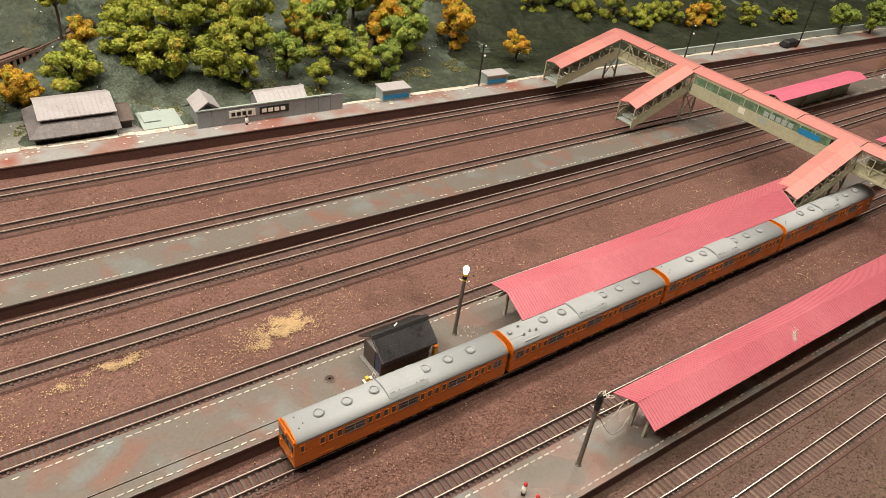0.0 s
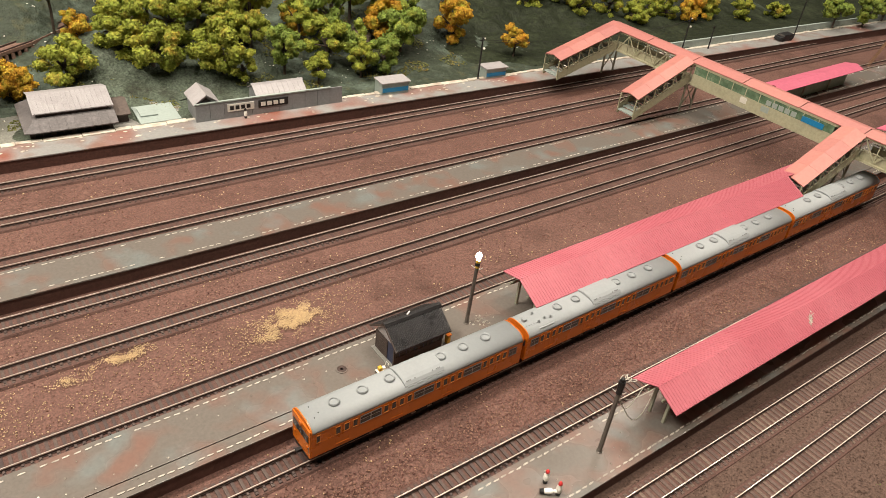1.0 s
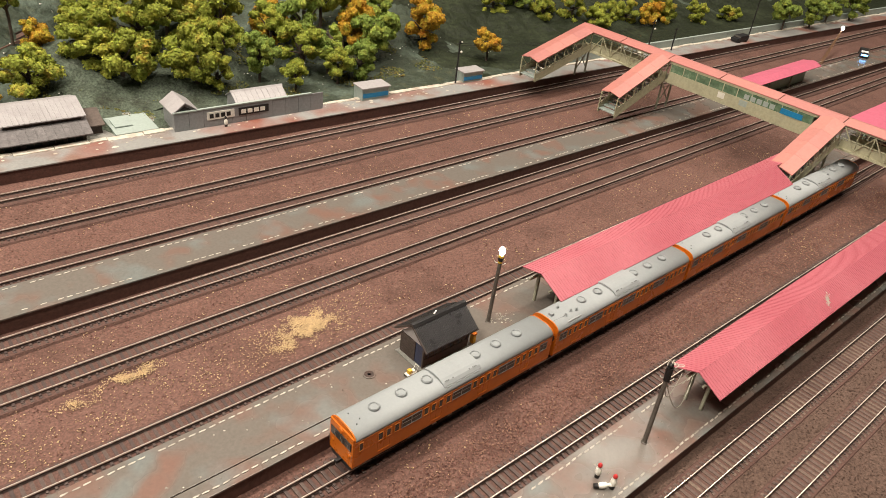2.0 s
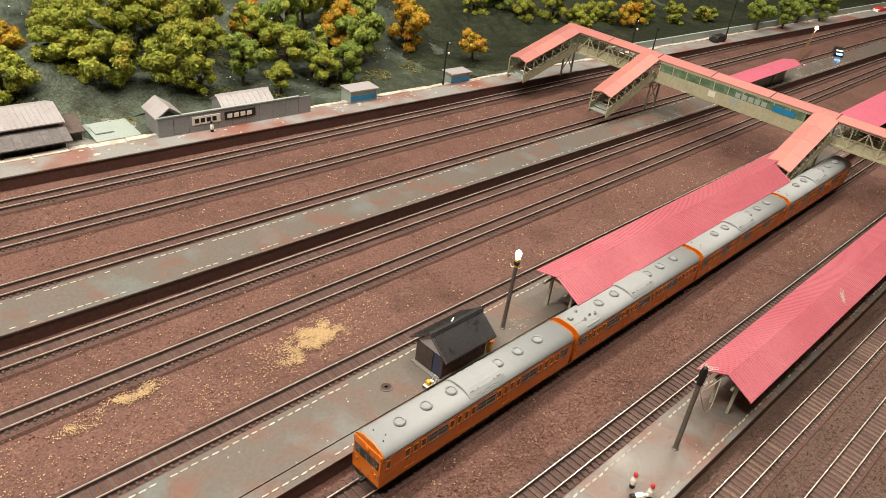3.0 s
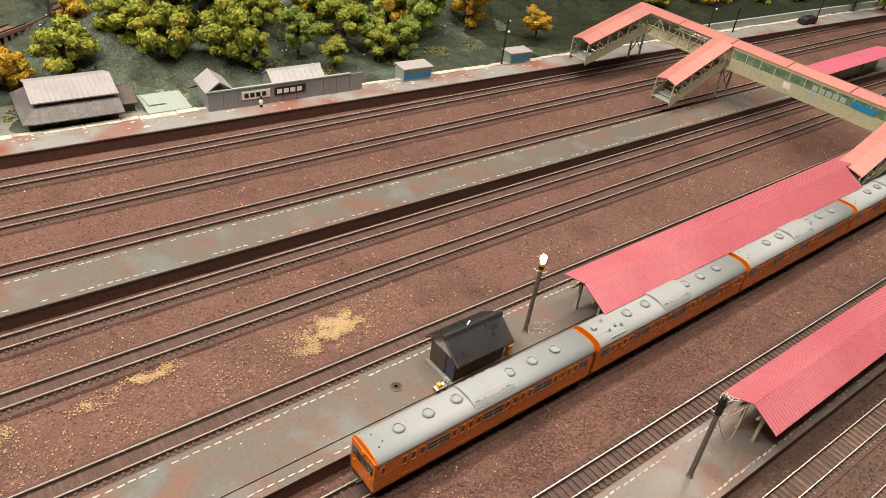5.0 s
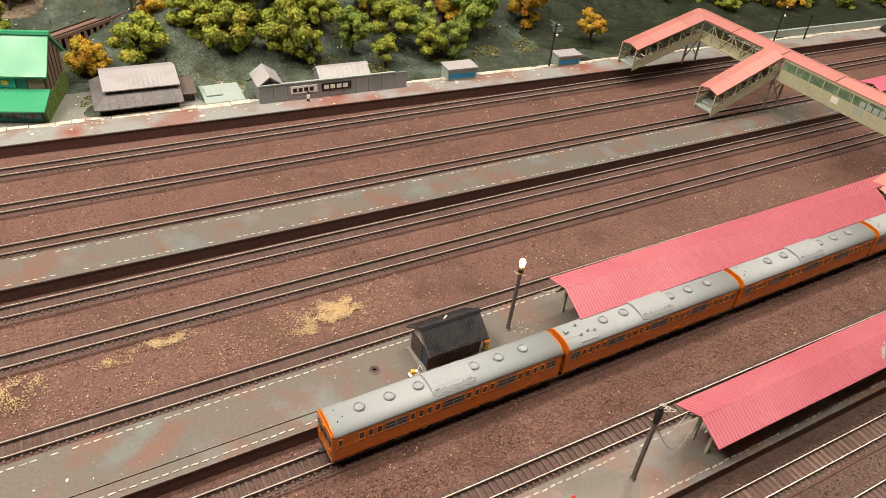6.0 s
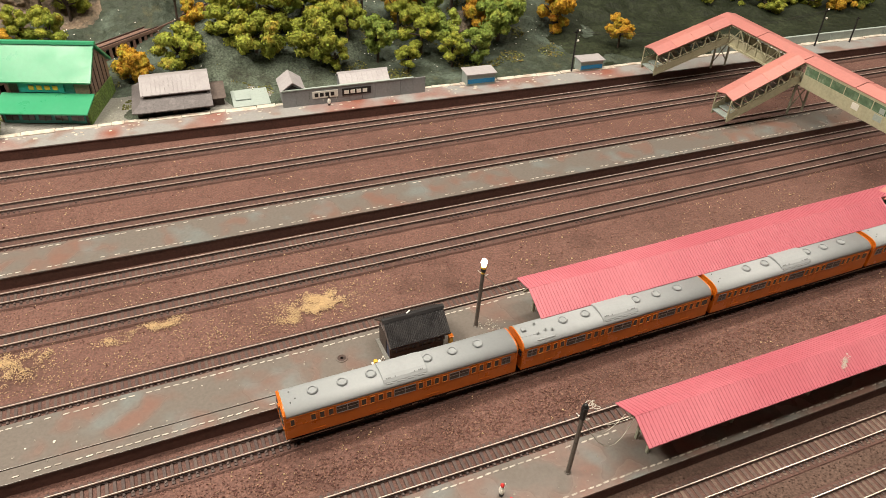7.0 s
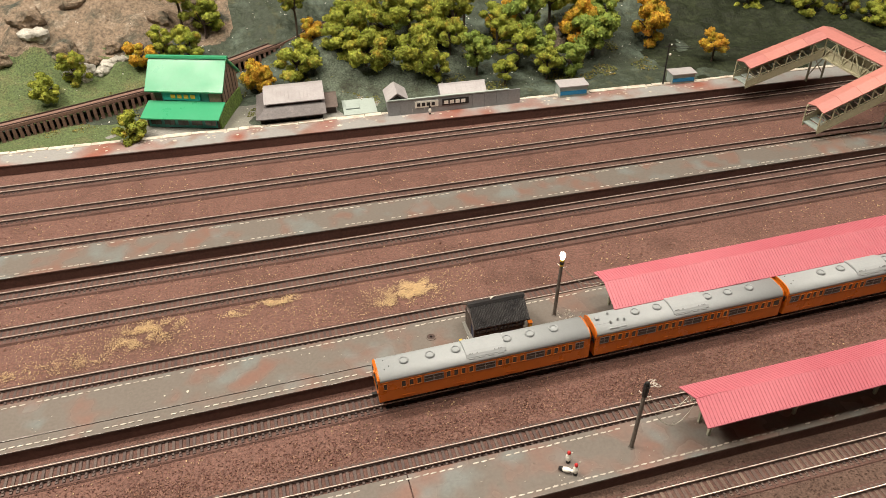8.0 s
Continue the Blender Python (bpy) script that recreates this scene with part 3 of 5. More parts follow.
    if motor:
        part("roof_box", M().box(0.0030, -0.0008, 0.0276, 0.0054, 0.0016, 0.0296), VENT, c, bevel=0.0003)
        part("roof_plate", M().box(0.0095, -0.0084, 0.0256, 0.0210, -0.0074, 0.0266), VENT, c, bevel=0.0002)
        for k, (bx, by) in enumerate(((0.0125, 0.0030), (0.0112, -0.0045), (0.0165, -0.0035), (0.0205, -0.0045))):
            part("insulator", M().lathe([(0.0006, 0), (0.0009, 0.0004), (0.0005, 0.0008), (0.0008, 0.0012), (0.0004, 0.0019)], 8, (bx, by, 0.0278)), VENT, c)
        part("cable_pipe", M().tube([(0.0006, -0.0040, 0.0277), (0.0085, -0.0042, 0.0277), (0.0112, -0.0045, 0.0280)], 0.0002), MIDGREY, c)
    else:
        for bx, by in ((0.0052, 0.0035), (0.0075, -0.002), (0.0045, -0.004)):
            part("antenna", M().rod((bx, by, 0.0265), (bx, by, 0.0284), 0.0004, 0.0003, 6), DARK, c)
    if ring:
        part("fan_ring", M().tube([(0.0535 + 0.0042 * math.cos(a), 0.0036 * math.sin(a) - 0.001, 0.0297 - 0.0006 * abs(math.sin(a))) for a in [0.5 + 5.2 * i / 16 for i in range(17)]], 0.00035), DARK, ac, "dark fan ring")
    part("underframe", M().box(0.004, -0.0068, 0.0042, L - 0.004, 0.0068, 0.0064), DARK, c)
    for bx in (0.023, L - 0.023):
        bg = part("bogie", M().box(bx - 0.011, -0.0072, 0.0028, bx + 0.011, 0.0072, 0.0058), DARK, c, bevel=0.0003)
        for dx in (-0.0068, 0.0068):
            for s in (-1, 1):
                part("wheel", M().rod((bx + dx, s * 0.0042, 0.0031), (bx + dx, s * 0.0052, 0.0031), 0.0028, n=14), STEEL, bg)
    eq = M()
    for k in range(5):
        eq.box(0.042 + k * 0.0105, -0.0078, 0.0030, 0.049 + k * 0.0105, 0.0078, 0.0072)
    part("equipment_box", eq, DARK, c, bevel=0.0003)
    # ends
    if cab:
        f = part("cab_front", M().box(-0.0007, -0.0091, 0.0064, 0.0005, 0.0091, 0.0252), ORANGE, c, "flat orange cab front", bevel=0.0004)
        part("window_surround", M().box(-0.0010, -0.0079, 0.0168, -0.0005, 0.0079, 0.0214), DARK, f, bevel=0.0001)
        for y0, y1 in ((-0.0076, -0.0027), (-0.0023, 0.0023), (0.0027, 0.0076)):
            part("windscreen", M().box(-0.00115, y0, 0.0171, -0.0009, y1, 0.0211), GLASS, f)
            part("wiper", M().beam((-0.0012, y0 + 0.001, 0.0171), (-0.0012, y0 + 0.0025, 0.0200), 0.0002, 0.0002), SILVER, f)
        part("headlight", M().rod((-0.0014, 0, 0.0238), (-0.0004, 0, 0.0238), 0.0013, n=12), ORANGE, f)
        for s in (-1, 1):
            part("tail_lamp", M().rod((-0.0011, s * 0.0063, 0.0128), (-0.0005, s * 0.0063, 0.0128), 0.0008, n=10), ORANGE, f)
            part("handrail", M().tube([(-0.0011, s * 0.0086, 0.0108), (-0.0011, s * 0.0086, 0.0150)], 0.00015), SILVER, f)
        part("skirt", M().prism([(-0.0085, 0.0080), (0.0085, 0.0080), (0.0070, 0.0035), (-0.0070, 0.0035)], -0.0004, 0.0006), DARK, f)
        part("coupler", M().box(-0.0036, -0.0010, 0.0046, 0.001, 0.0010, 0.0064), DARK, c, "black coupler", bevel=0.0003)
    for e, sg in ((0.0, -1), (L, 1)):
        if cab and sg < 0:
            continue
        part("gangway", M().box(min(e, e + sg * 0.0017), -0.0035, 0.0085, max(e, e + sg * 0.0017), 0.0035, 0.0215), DARK, c, bevel=0.0003)
        for s in (-1, 1):
            part("end_window", M().box(e + sg * 0.0001 - 0.0002, s * 0.0062 - 0.0016, 0.0165, e + sg * 0.0001 + 0.0002, s * 0.0062 + 0.0016, 0.0205), GLASS, c)
    return c


car(0.0, True, False)
car(0.137, False, True)
car(0.274, False, False)
car(0.411, False, False)


# ---------- platform canopies ----------
def canopy(x0, x1, yn, zn, yr, zr, yf, zf, material, label, wave=True, posts=0.055, m=0.0, post_y=None, x1_far=None, screen=False):
    """A thin corrugated gable roof on posts: near eave, ridge, far eave."""
    t = thing("platform_canopy", track_frame(0, m), label, "canopy", "platform canopies")
    th, pitch = 0.0006, 0.0021
    for ya, za, end in ((yn, zn, x1), (yf, zf, x1_far or x1)):
        if wave:
            cols = []
            for k in range(int((end - x0) / pitch)):
                a = x0 + k * pitch
                cols += [(a, 0.0), (a + 0.00158, 0.0), (a + 0.00168, -0.00034), (a + 0.00200, -0.00034)]
            cols.append((end, 0.0))
        else:
            cols = [(x0 + (end - x0) * i / 8, 0.0) for i in range(9)]
        n = len(cols) - 1
        vs, fs = [], []
        for xx, dz in cols:
            dz += 0.00035 * noise.noise((xx * 22, ya * 30, 1.1))
            vs += [(xx, ya, za + dz), (xx, yr, zr + dz), (xx, ya, za + dz - th), (xx, yr, zr + dz - th)]
        for i in range(n):
            a, b = 4 * i, 4 * i + 4
            fs += [(a, b, b + 1, a + 1), (a + 3, b + 3, b + 2, a + 2), (a, a + 2, b + 2, b), (a + 1, b + 1, b + 3, a + 3)]
        fs += [(0, 1, 3, 2), (4 * n, 4 * n + 2, 4 * n + 3, 4 * n + 1)]
        part("roof_slope", M().add(vs, fs), material, t, "corrugated sheet")
    if screen:
        part("screen", M().box(x0 + 0.01, (yn + yf) / 2 - 0.0005, 0.0095, x1 - 0.01, (yn + yf) / 2 + 0.0005, zn - 0.006), MINT, t, "mint green panel under the roof")
    py = post_y or (yn * 0.62 + yf * 0.38, yn * 0.30 + yf * 0.70)
    x = x0 + 0.012
    while x < x1 - 0.004:
        for y in py:
            k = (y - yn) / (yr - yn) if y < yr else (yf - y) / (yf - yr)
            zt = (zn if y < yr else zf) + (zr - (zn if y < yr else zf)) * k - 0.0009
            part("post", M().box(x - 0.0008, y - 0.0008, 0.0095, x + 0.0008, y + 0.0008, zt), SAGE, t)
        part("rafter", M().beam((x, yn + 0.001, zn - 0.0015), (x, yr, zr - 0.0016), 0.0011, 0.0014).beam((x, yr, zr - 0.0016), (x, yf - 0.001, zf - 0.0015), 0.0011, 0.0014), SAGE, t)
        part("tie_beam", M().beam((x, py[0], zn - 0.002), (x, py[1], zn - 0.002), 0.001, 0.001), SAGE, t)
        x += posts
    for y in py:
        part("purlin", M().box(x0 + 0.003, y - 0.0006, zn - 0.0026, x1 - 0.003, y + 0.0006, zn - 0.0014), SAGE, t)
    return t


canopy(0.157, 0.447, 0.0058, 0.0312, 0.0235, 0.0402, 0.0382, 0.0370, RED, "red corrugated canopy over the platform beside the train", post_y=(0.0175, 0.0335), x1_far=0.510)
canopy(0.1610, 0.64, -0.0957, 0.0328, -0.0811, 0.0403, -0.0655, 0.0332, RED, "long red corrugated platform canopy with a pale scuff", m=-0.004)
canopy(0.640, 0.815, 0.150, 0.031, 0.160, 0.035, 0.174, 0.032, PINK, "faded pink canopy beyond the footbridge", wave=False, screen=True)
canopy(0.640, 0.98, 0.008, 0.033, 0.026, 0.038, 0.046, 0.035, PINK, "pink canopy beyond the footbridge", wave=False, screen=True)


# ---------- footbridge ----------
def footbridge():
    b = thing("footbridge", pose(0.5290, 0.004, 0.003), "covered station footbridge with coral roof and cream steel trusses", "footbridge")
    W, ZE, ZR, ZF = 0.0225, 0.0620, 0.0650, 0.0415

    def roof_run(y0, y1, n):
        for i in range(n):
            a, c = y0 + (y1 - y0) * i / n, y0 + (y1 - y0) * (i + 1) / n - 0.0009
            m = M().prism([(-0.001, ZE), (W / 2, ZR), (W + 0.001, ZE), (W + 0.001, ZE - 0.0008), (W / 2, ZR - 0.0008), (-0.001, ZE - 0.0008)], a, c, "y")
            part("roof_panel", m, CORAL, b, "faded coral sheet")

    roof_run(-0.11, 0.310, 7)
    deck = part("deck", M().box(0.001, -0.11, ZF - 0.0015, W - 0.001, 0.308, ZF), CREAM, b)
    # girder sides: open truss on both ends, boarded and glazed in the middle
    for x in (0.0006, W - 0.0006):
        part("top_chord", M().box(x - 0.0006, -0.11, ZE - 0.0024, x + 0.0006, 0.309, ZE - 0.0009), CREAM, b)
        part("bottom_chord", M().box(x - 0.0006, -0.11, ZF - 0.002, x + 0.0006, 0.309, ZF - 0.0002), CREAM, b)
        for y0, y1 in ((-0.11, 0.006), (0.208, 0.286)):
            n = max(2, round((y1 - y0) / 0.0135))
            s = (y1 - y0) / n
            for i in range(n):
                a = y0 + i * s
                part("truss_post", M().beam((x, a, ZF), (x, a, ZE - 0.0024), 0.0009, 0.0009), CREAM, b)
                q = ((x, a, ZE - 0.0024), (x, a + s, ZF)) if i % 2 else ((x, a, ZF), (x, a + s, ZE - 0.0024))
                part("truss_brace", M().beam(*q, 0.0008, 0.0008), CREAM, b)
            part("handrail", M().box(x - 0.0003, y0, ZF + 0.0082, x + 0.0003, y1, ZF + 0.0090), CREAM, b)
            part("parapet", M().box(x + 0.0008 if x < 0.01 else x - 0.0012, y0, ZF, x + 0.0012 if x < 0.01 else x - 0.0008, y1, ZF + 0.0072), CREAM, b)
    for x, s in ((-0.0002, -1), (W + 0.0002, 1)):
        part("side_panel", M().box(x - 0.0004, 0.031, ZF - 0.002, x + 0.0004, 0.184, ZF + 0.0098), CREAM, b, "cream lower side boarding")
        part("fascia", M().box(x - 0.0004, 0.031, ZE - 0.0030, x + 0.0004, 0.184, ZE - 0.0009), CREAM, b)
        for i in range(10):
            y = 0.034 + i * 0.015
            w = part("window", M().box(x - 0.0002, y, ZF + 0.0098, x + 0.0002, y + 0.0142, ZE - 0.0030), SIDEGLASS, b, "green tinted glazing")
            part("mullion", M().box(x - 0.0004, y + 0.0142, ZF + 0.0098, x + 0.0004, y + 0.015, ZE - 0.0030), CREAM, w)
        if s < 0:
            part("blue_sign", M().box(x - 0.0009, 0.043, ZF + 0.0100, x - 0.0004, 0.064, ZF + 0.0150), SIGNBLUE, b, "blue sign board")
            part("notice", M().box(x - 0.0008, 0.120, ZF + 0.0030, x - 0.0004, 0.127, ZF + 0.0085), WHITE, b)
            part("notice", M().box(x - 0.0008, 0.096, ZF + 0.0032, x - 0.0004, 0.104, ZF + 0.0085), PALEPAD, b)
            for k in range(5):
                part("notice", M().box(x - 0.0007, 0.070 + k * 0.0065, ZF + 0.0105, x - 0.0003, 0.075 + k * 0.0065, ZF + 0.0150), PALEPAD, b)

    # covered stairs down to the platforms
    for y0, y1, xe, ze in ((0.0065, 0.0290, -0.078, 0.0330), (0.1865, 0.2090, -0.075, 0.0350), (0.2860, 0.3095, -0.085, 0.0400)):
        ym = (y0 + y1) / 2
        n = 4
        for i in range(n):
            xa, xb = xe * i / n, xe * (i + 1) / n + 0.0003
            za, zb = ZE + (ze - ZE) * i / n, ZE + (ze - ZE) * (i + 1) / n
            vs = [(xx, yy, zz + (0.0026 if yy == ym else 0) - d) for d in (0, 0.0008) for xx, zz in ((xa, za), (xb, zb)) for yy in (y0, ym, y1)]
            part("stair_roof_panel", M().add(vs, [(0, 1, 4, 3), (1, 2, 5, 4), (6, 9, 10, 7), (7, 10, 11, 8), (0, 3, 9, 6), (2, 8, 11, 5), (0, 6, 7, 1), (1, 7, 8, 2), (3, 4, 10, 9), (4, 5, 11, 10)]), CORAL, b, "faded coral sheet")
        zl = ze - 0.019
        for y in (y0 + 0.0012, y1 - 0.0012):
            part("stair_string", M().beam((0, y, ZF), (xe, y, zl - 0.002), 0.001, 0.0022), CREAM, b)
            part("stair_rail", M().beam((0, y, ZF + 0.0085), (xe, y, zl + 0.0065), 0.0007, 0.0008), CREAM, b)
            part("eave_beam", M().beam((0, y, ZE - 0.0016), (xe, y, ze - 0.0016), 0.001, 0.0014), CREAM, b)
            part("stair_side", M().add([(0, y - 0.0002, ZF), (xe, y - 0.0002, zl - 0.001), (xe, y - 0.0002, zl + 0.005), (0, y - 0.0002, ZF + 0.007), (0, y + 0.0002, ZF), (xe, y + 0.0002, zl - 0.001), (xe, y + 0.0002, zl + 0.005), (0, y + 0.0002, ZF + 0.007)],
                                       [(0, 1, 2, 3), (7, 6, 5, 4), (0, 4, 5, 1), (1, 5, 6, 2), (2, 6, 7, 3), (3, 7, 4, 0)]), CREAM, b)
            for k in range(7):
                f = k / 6
                part("stair_post", M().box(xe * f - 0.0005, y - 0.0005, ZF + (zl - ZF) * f, xe * f + 0.0005, y + 0.0005, ZE + (ze - ZE) * f - 0.0016), CREAM, b)
                if k < 6:
                    g = (k + 1) / 6
                    part("stair_brace", M().beam((xe * f, y, ZF + (zl - ZF) * f), (xe * g, y, ZE + (ze - ZE) * g - 0.0016), 0.0006, 0.0006), CREAM, b)
        for k in range(11):
            f = (k + 0.5) / 11
            part("tread", M().box(xe * f - 0.0038, y0 + 0.0015, ZF + (zl - ZF) * f - 0.0006, xe * f + 0.0038, y1 - 0.0015, ZF + (zl - ZF) * f + 0.0004), PALEPAD, b)
    for y in (-0.082, 0.018, 0.034, 0.190, 0.302):
        for x in (0.002, W - 0.002):
            part("leg", M().beam((x, y, 0.008), (x, y, ZF - 0.0015), 0.0016, 0.0016), SAGE, b)
        part("cross_brace", M().beam((0.002, y, 0.014), (W - 0.002, y, ZF - 0.004), 0.0008, 0.0008).beam((W - 0.002, y, 0.014), (0.002, y, ZF - 0.004), 0.0008, 0.0008), SAGE, b)


SIDEGLASS = mat("green_tinted_glazing", (0.10, 0.17, 0.10), 0.2, var=0.3, grain=0.006, stain=0.01, stain_col=(0.22, 0.30, 0.20), stain_amt=0.8, bump=0)
SIGNBLUE = mat("blue_sign_paint", (0.01, 0.20, 0.42), 0.4, var=0.1)
footbridge()


# ---------- waiting hut on the middle platform ----------
def hut():
    h = thing("waiting_hut", pose(0.0695, 0.0245, 0.010), "dark timber waiting hut with ribbed slate roof on the platform", "hut")
    L, D = 0.0335, 0.0190
    part("plinth", M().box(-0.0025, -0.0012, 0, L + 0.001, D + 0.0012, 0.0006), YARD, h)
    walls = M()
    walls.box(0, 0, 0.0006, L, 0.0008, 0.0056).box(0, 0, 0.0126, L, 0.0008, 0.0155)
    for x in (0, 0.0105, 0.0165, 0.0225, 0.0285, L - 0.0012):
        walls.box(x, 0.00002, 0.0056, x + 0.0012, 0.0008, 0.0126)
    walls.box(0, D - 0.0008, 0.0006, L, D, 0.0140).box(L - 0.0008, 0.0008, 0.0006, L, D - 0.0008, 0.0140)
    part("wall", walls, TIMBER, h)
    for x, s in ((0.0, 1), (L, -1)):
        part("gable", M().prism([(0.0, 0.0142), (D, 0.0142), (D / 2, 0.0236)], x, x + s * 0.0008), GREYTILE if s > 0 else TIMBER, h, "pale grey gable board" if s > 0 else "")
    for i in range(8):
        part("board", M().box(-0.0003, 0.0068, 0.0007 + i * 0.00165, 0.0006, D, 0.0021 + i * 0.00165), TIMBER, h)
    part("end_wall", M().box(0.0001, 0.0009, 0.0006, 0.0007, 0.0067, 0.0139), BLUE, h, "blue painted end wall")
    part("corner_post", M().box(-0.0004, -0.0004, 0.0006, 0.0006, 0.0006, 0.0140), TIMBER, h)
    for x in (0.0014, 0.0060, 0.0118, 0.0178, 0.0238, 0.0298):
        w = part("window", M().box(x, 0.0003, 0.0056, x + 0.0046, 0.0006, 0.0126), GLASS, h)
        part("window_bar", M().box(x + 0.0021, -0.0001, 0.0056, x + 0.0025, 0.0004, 0.0118).box(x, -0.0001, 0.0084, x + 0.0046, 0.0003, 0.0088), BLUE, w)
    for s in (-1, 1):
        vs, fs = [], []
        n, x0, x1 = 72, -0.0014, L + 0.0026
        ya, za = (D / 2, 0.0246), (-0.0042, 0.0142) if s < 0 else (D + 0.0042, 0.0142)
        for i in range(n + 1):
            dz = 0.0005 if i % 2 else 0
            x = x0 + (x1 - x0) * i / n
            vs += [(x, ya[0], ya[1] + dz), (x, za[0], za[1] + dz), (x, ya[0], ya[1] - 0.0007), (x, za[0], za[1] - 0.0007)]
        for i in range(n):
            a, b = 4 * i, 4 * i + 4
            fs += [(a, a + 1, b + 1, b), (a + 2, b + 2, b + 3, a + 3), (a + 1, a + 3, b + 3, b + 1)]
        fs += [(0, 2, 3, 1), (4 * n, 4 * n + 1, 4 * n + 3, 4 * n + 2)]
        part("roof_slope", M().add(vs, fs), SLATE, h, "dark ribbed roof sheet")
    part("ridge_cap", M().prism([(D / 2 - 0.0022, 0.0236), (D / 2 - 0.0010, 0.0252), (D / 2 + 0.0010, 0.0252), (D / 2 + 0.0022, 0.0236)], -0.0018, L + 0.003), SLATE, h, bevel=0.0002)
    part("bargeboard", M().beam((-0.0016, -0.0041, 0.0139), (-0.0016, D / 2, 0.0242), 0.0006, 0.0010).beam((-0.0016, D / 2, 0.0242), (-0.0016, D + 0.0041, 0.0139), 0.0006, 0.0010), TIMBER, h)
    chip = M().beam((0.0135, D / 2, 0.0255), (0.0160, D / 2 + 0.001, 0.0262), 0.0007, 0.0006)
    part("paint_chip", chip, WHITE, h)


hut()

# clutter beside the hut
# unclear small object; the cart's tray, wheels and handle are made up
cart = thing("white_yellow_object", pose(0.0610, 0.0240, 0.010), "tiny white and yellow object beside the hut, shaped as a cart", "cart")
part("tray", M().box(-0.0030, -0.0016, 0.0016, 0.0030, 0.0016, 0.0022), WHITE, cart, bevel=0.0002)
part("load", M().box(-0.0018, -0.0012, 0.0022, 0.0004, 0.0012, 0.0046), YELLOW, cart, "yellow block", bevel=0.0003)
part("load", M().box(0.0006, -0.0012, 0.0022, 0.0024, 0.0010, 0.0036), WHITE, cart, "white block", bevel=0.0003)
for sx in (-0.002, 0.002):
    for sy in (-0.0016, 0.0016):
        part("wheel", M().rod((sx, sy - 0.0002, 0.0009), (sx, sy + 0.0002, 0.0009), 0.0009, n=10), DARK, cart)
part("handle", M().tube([(0.003, -0.0012, 0.002), (0.0042, -0.0012, 0.0055), (0.0042, 0.0012, 0.0055), (0.003, 0.0012, 0.002)], 0.0002), WHITE, cart)
# orange object of unclear use, built as a plain capped box
box = thing("orange_box", pose(0.1080, 0.0255, 0.010), "small orange box at the end of the hut", "post box")
part("body", M().box(-0.0012, -0.0014, 0, 0.0012, 0.0014, 0.0062), YELLOW, box, bevel=0.0004)
part("cap", M().box(-0.0015, -0.0017, 0.0062, 0.0015, 0.0017, 0.0069), ORANGE, box, bevel=0.0002)
mh = thing("manhole_cover", pose(0.0437, 0.037, 0.0100), "round worn manhole cover set in the platform", "manhole")
part("rim", M().lathe([(0.0034, 0), (0.0034, 0.00035), (0.0027, 0.00035), (0.0026, 0.0001)], 24), PLATFORM, mh)
part("lid", M().lathe([(0.0026, 0), (0.0026, 0.00022), (0.0009, 0.0003), (0.0008, 0.0001)], 24), RAILSIDE, mh)


# ---------- lamps ----------
def lamp_post(name, base, top, lit, label, wires):
    base, top = Vector(base), Vector(top)
    up = (top - base)
    L = thing(name, Matrix.Translation(base), label, "lamp post", "platform lamps")
    part("pole", M().rod((0, 0, 0), up * 0.80, 0.00125, 0.0011, 10), STEEL, L, smooth=False)
    part("foot", M().lathe([(0.0018, 0), (0.0017, 0.0003), (0.0013, 0.0006)], 12), STEEL, L)
    d = up.normalized()
    if lit:
        part("socket", M().rod(up * 0.80, up * 0.90, 0.0013, 0.0015, 10), YELLOW, L, "yellow socket")
        part("collar", M().rod(up * 0.83, up * 0.87, 0.0016, 0.0016, 10), BLACK, L)
        a = up * 0.90
        bulb = M()
        prof = [(0.0010, 0), (0.0016, 0.0012), (0.0019, 0.0028), (0.0017, 0.0042), (0.0010, 0.0052), (0.0002, 0.0056)]
        bulb.lathe(prof, 12, a)
        part("bulb", bulb, BULB, L, "lit white bulb", smooth=True)
    else:
        part("socket", M().rod(up * 0.78, up * 0.93, 0.0016, 0.0018, 10), BLACK, L, "black lamp holder")
        part("lens", M().lathe([(0.0011, 0), (0.0014, 0.0008), (0.0011, 0.0018), (0.0004, 0.0023)], 12, up * 0.93), BLACK, L, "dark unlit bulb", smooth=True)
    for s in (-1, 1):
        c = up * 0.80
        part("wire_clip", M().tube([c, c + Vector((0.001 * s, -0.0018 * s, -0.0006)), c + Vector((0.002 * s, -0.0026 * s, 0.0006))], 0.00028), WHITE, L)
    for pts in wires:
        part("wire", M().tube([Vector(p) - base for p in pts], 0.00017), PALEWIRE, L, "thin pale wire")
    return L


def arc(p, q, sag, n=10, side=0.0):
    p, q = Vector(p), Vector(q)
    return [p + (q - p) * (i / n) + Vector((0, side * math.sin(math.pi * i / n), -sag * math.sin(math.pi * i / n))) for i in range(n + 1)]


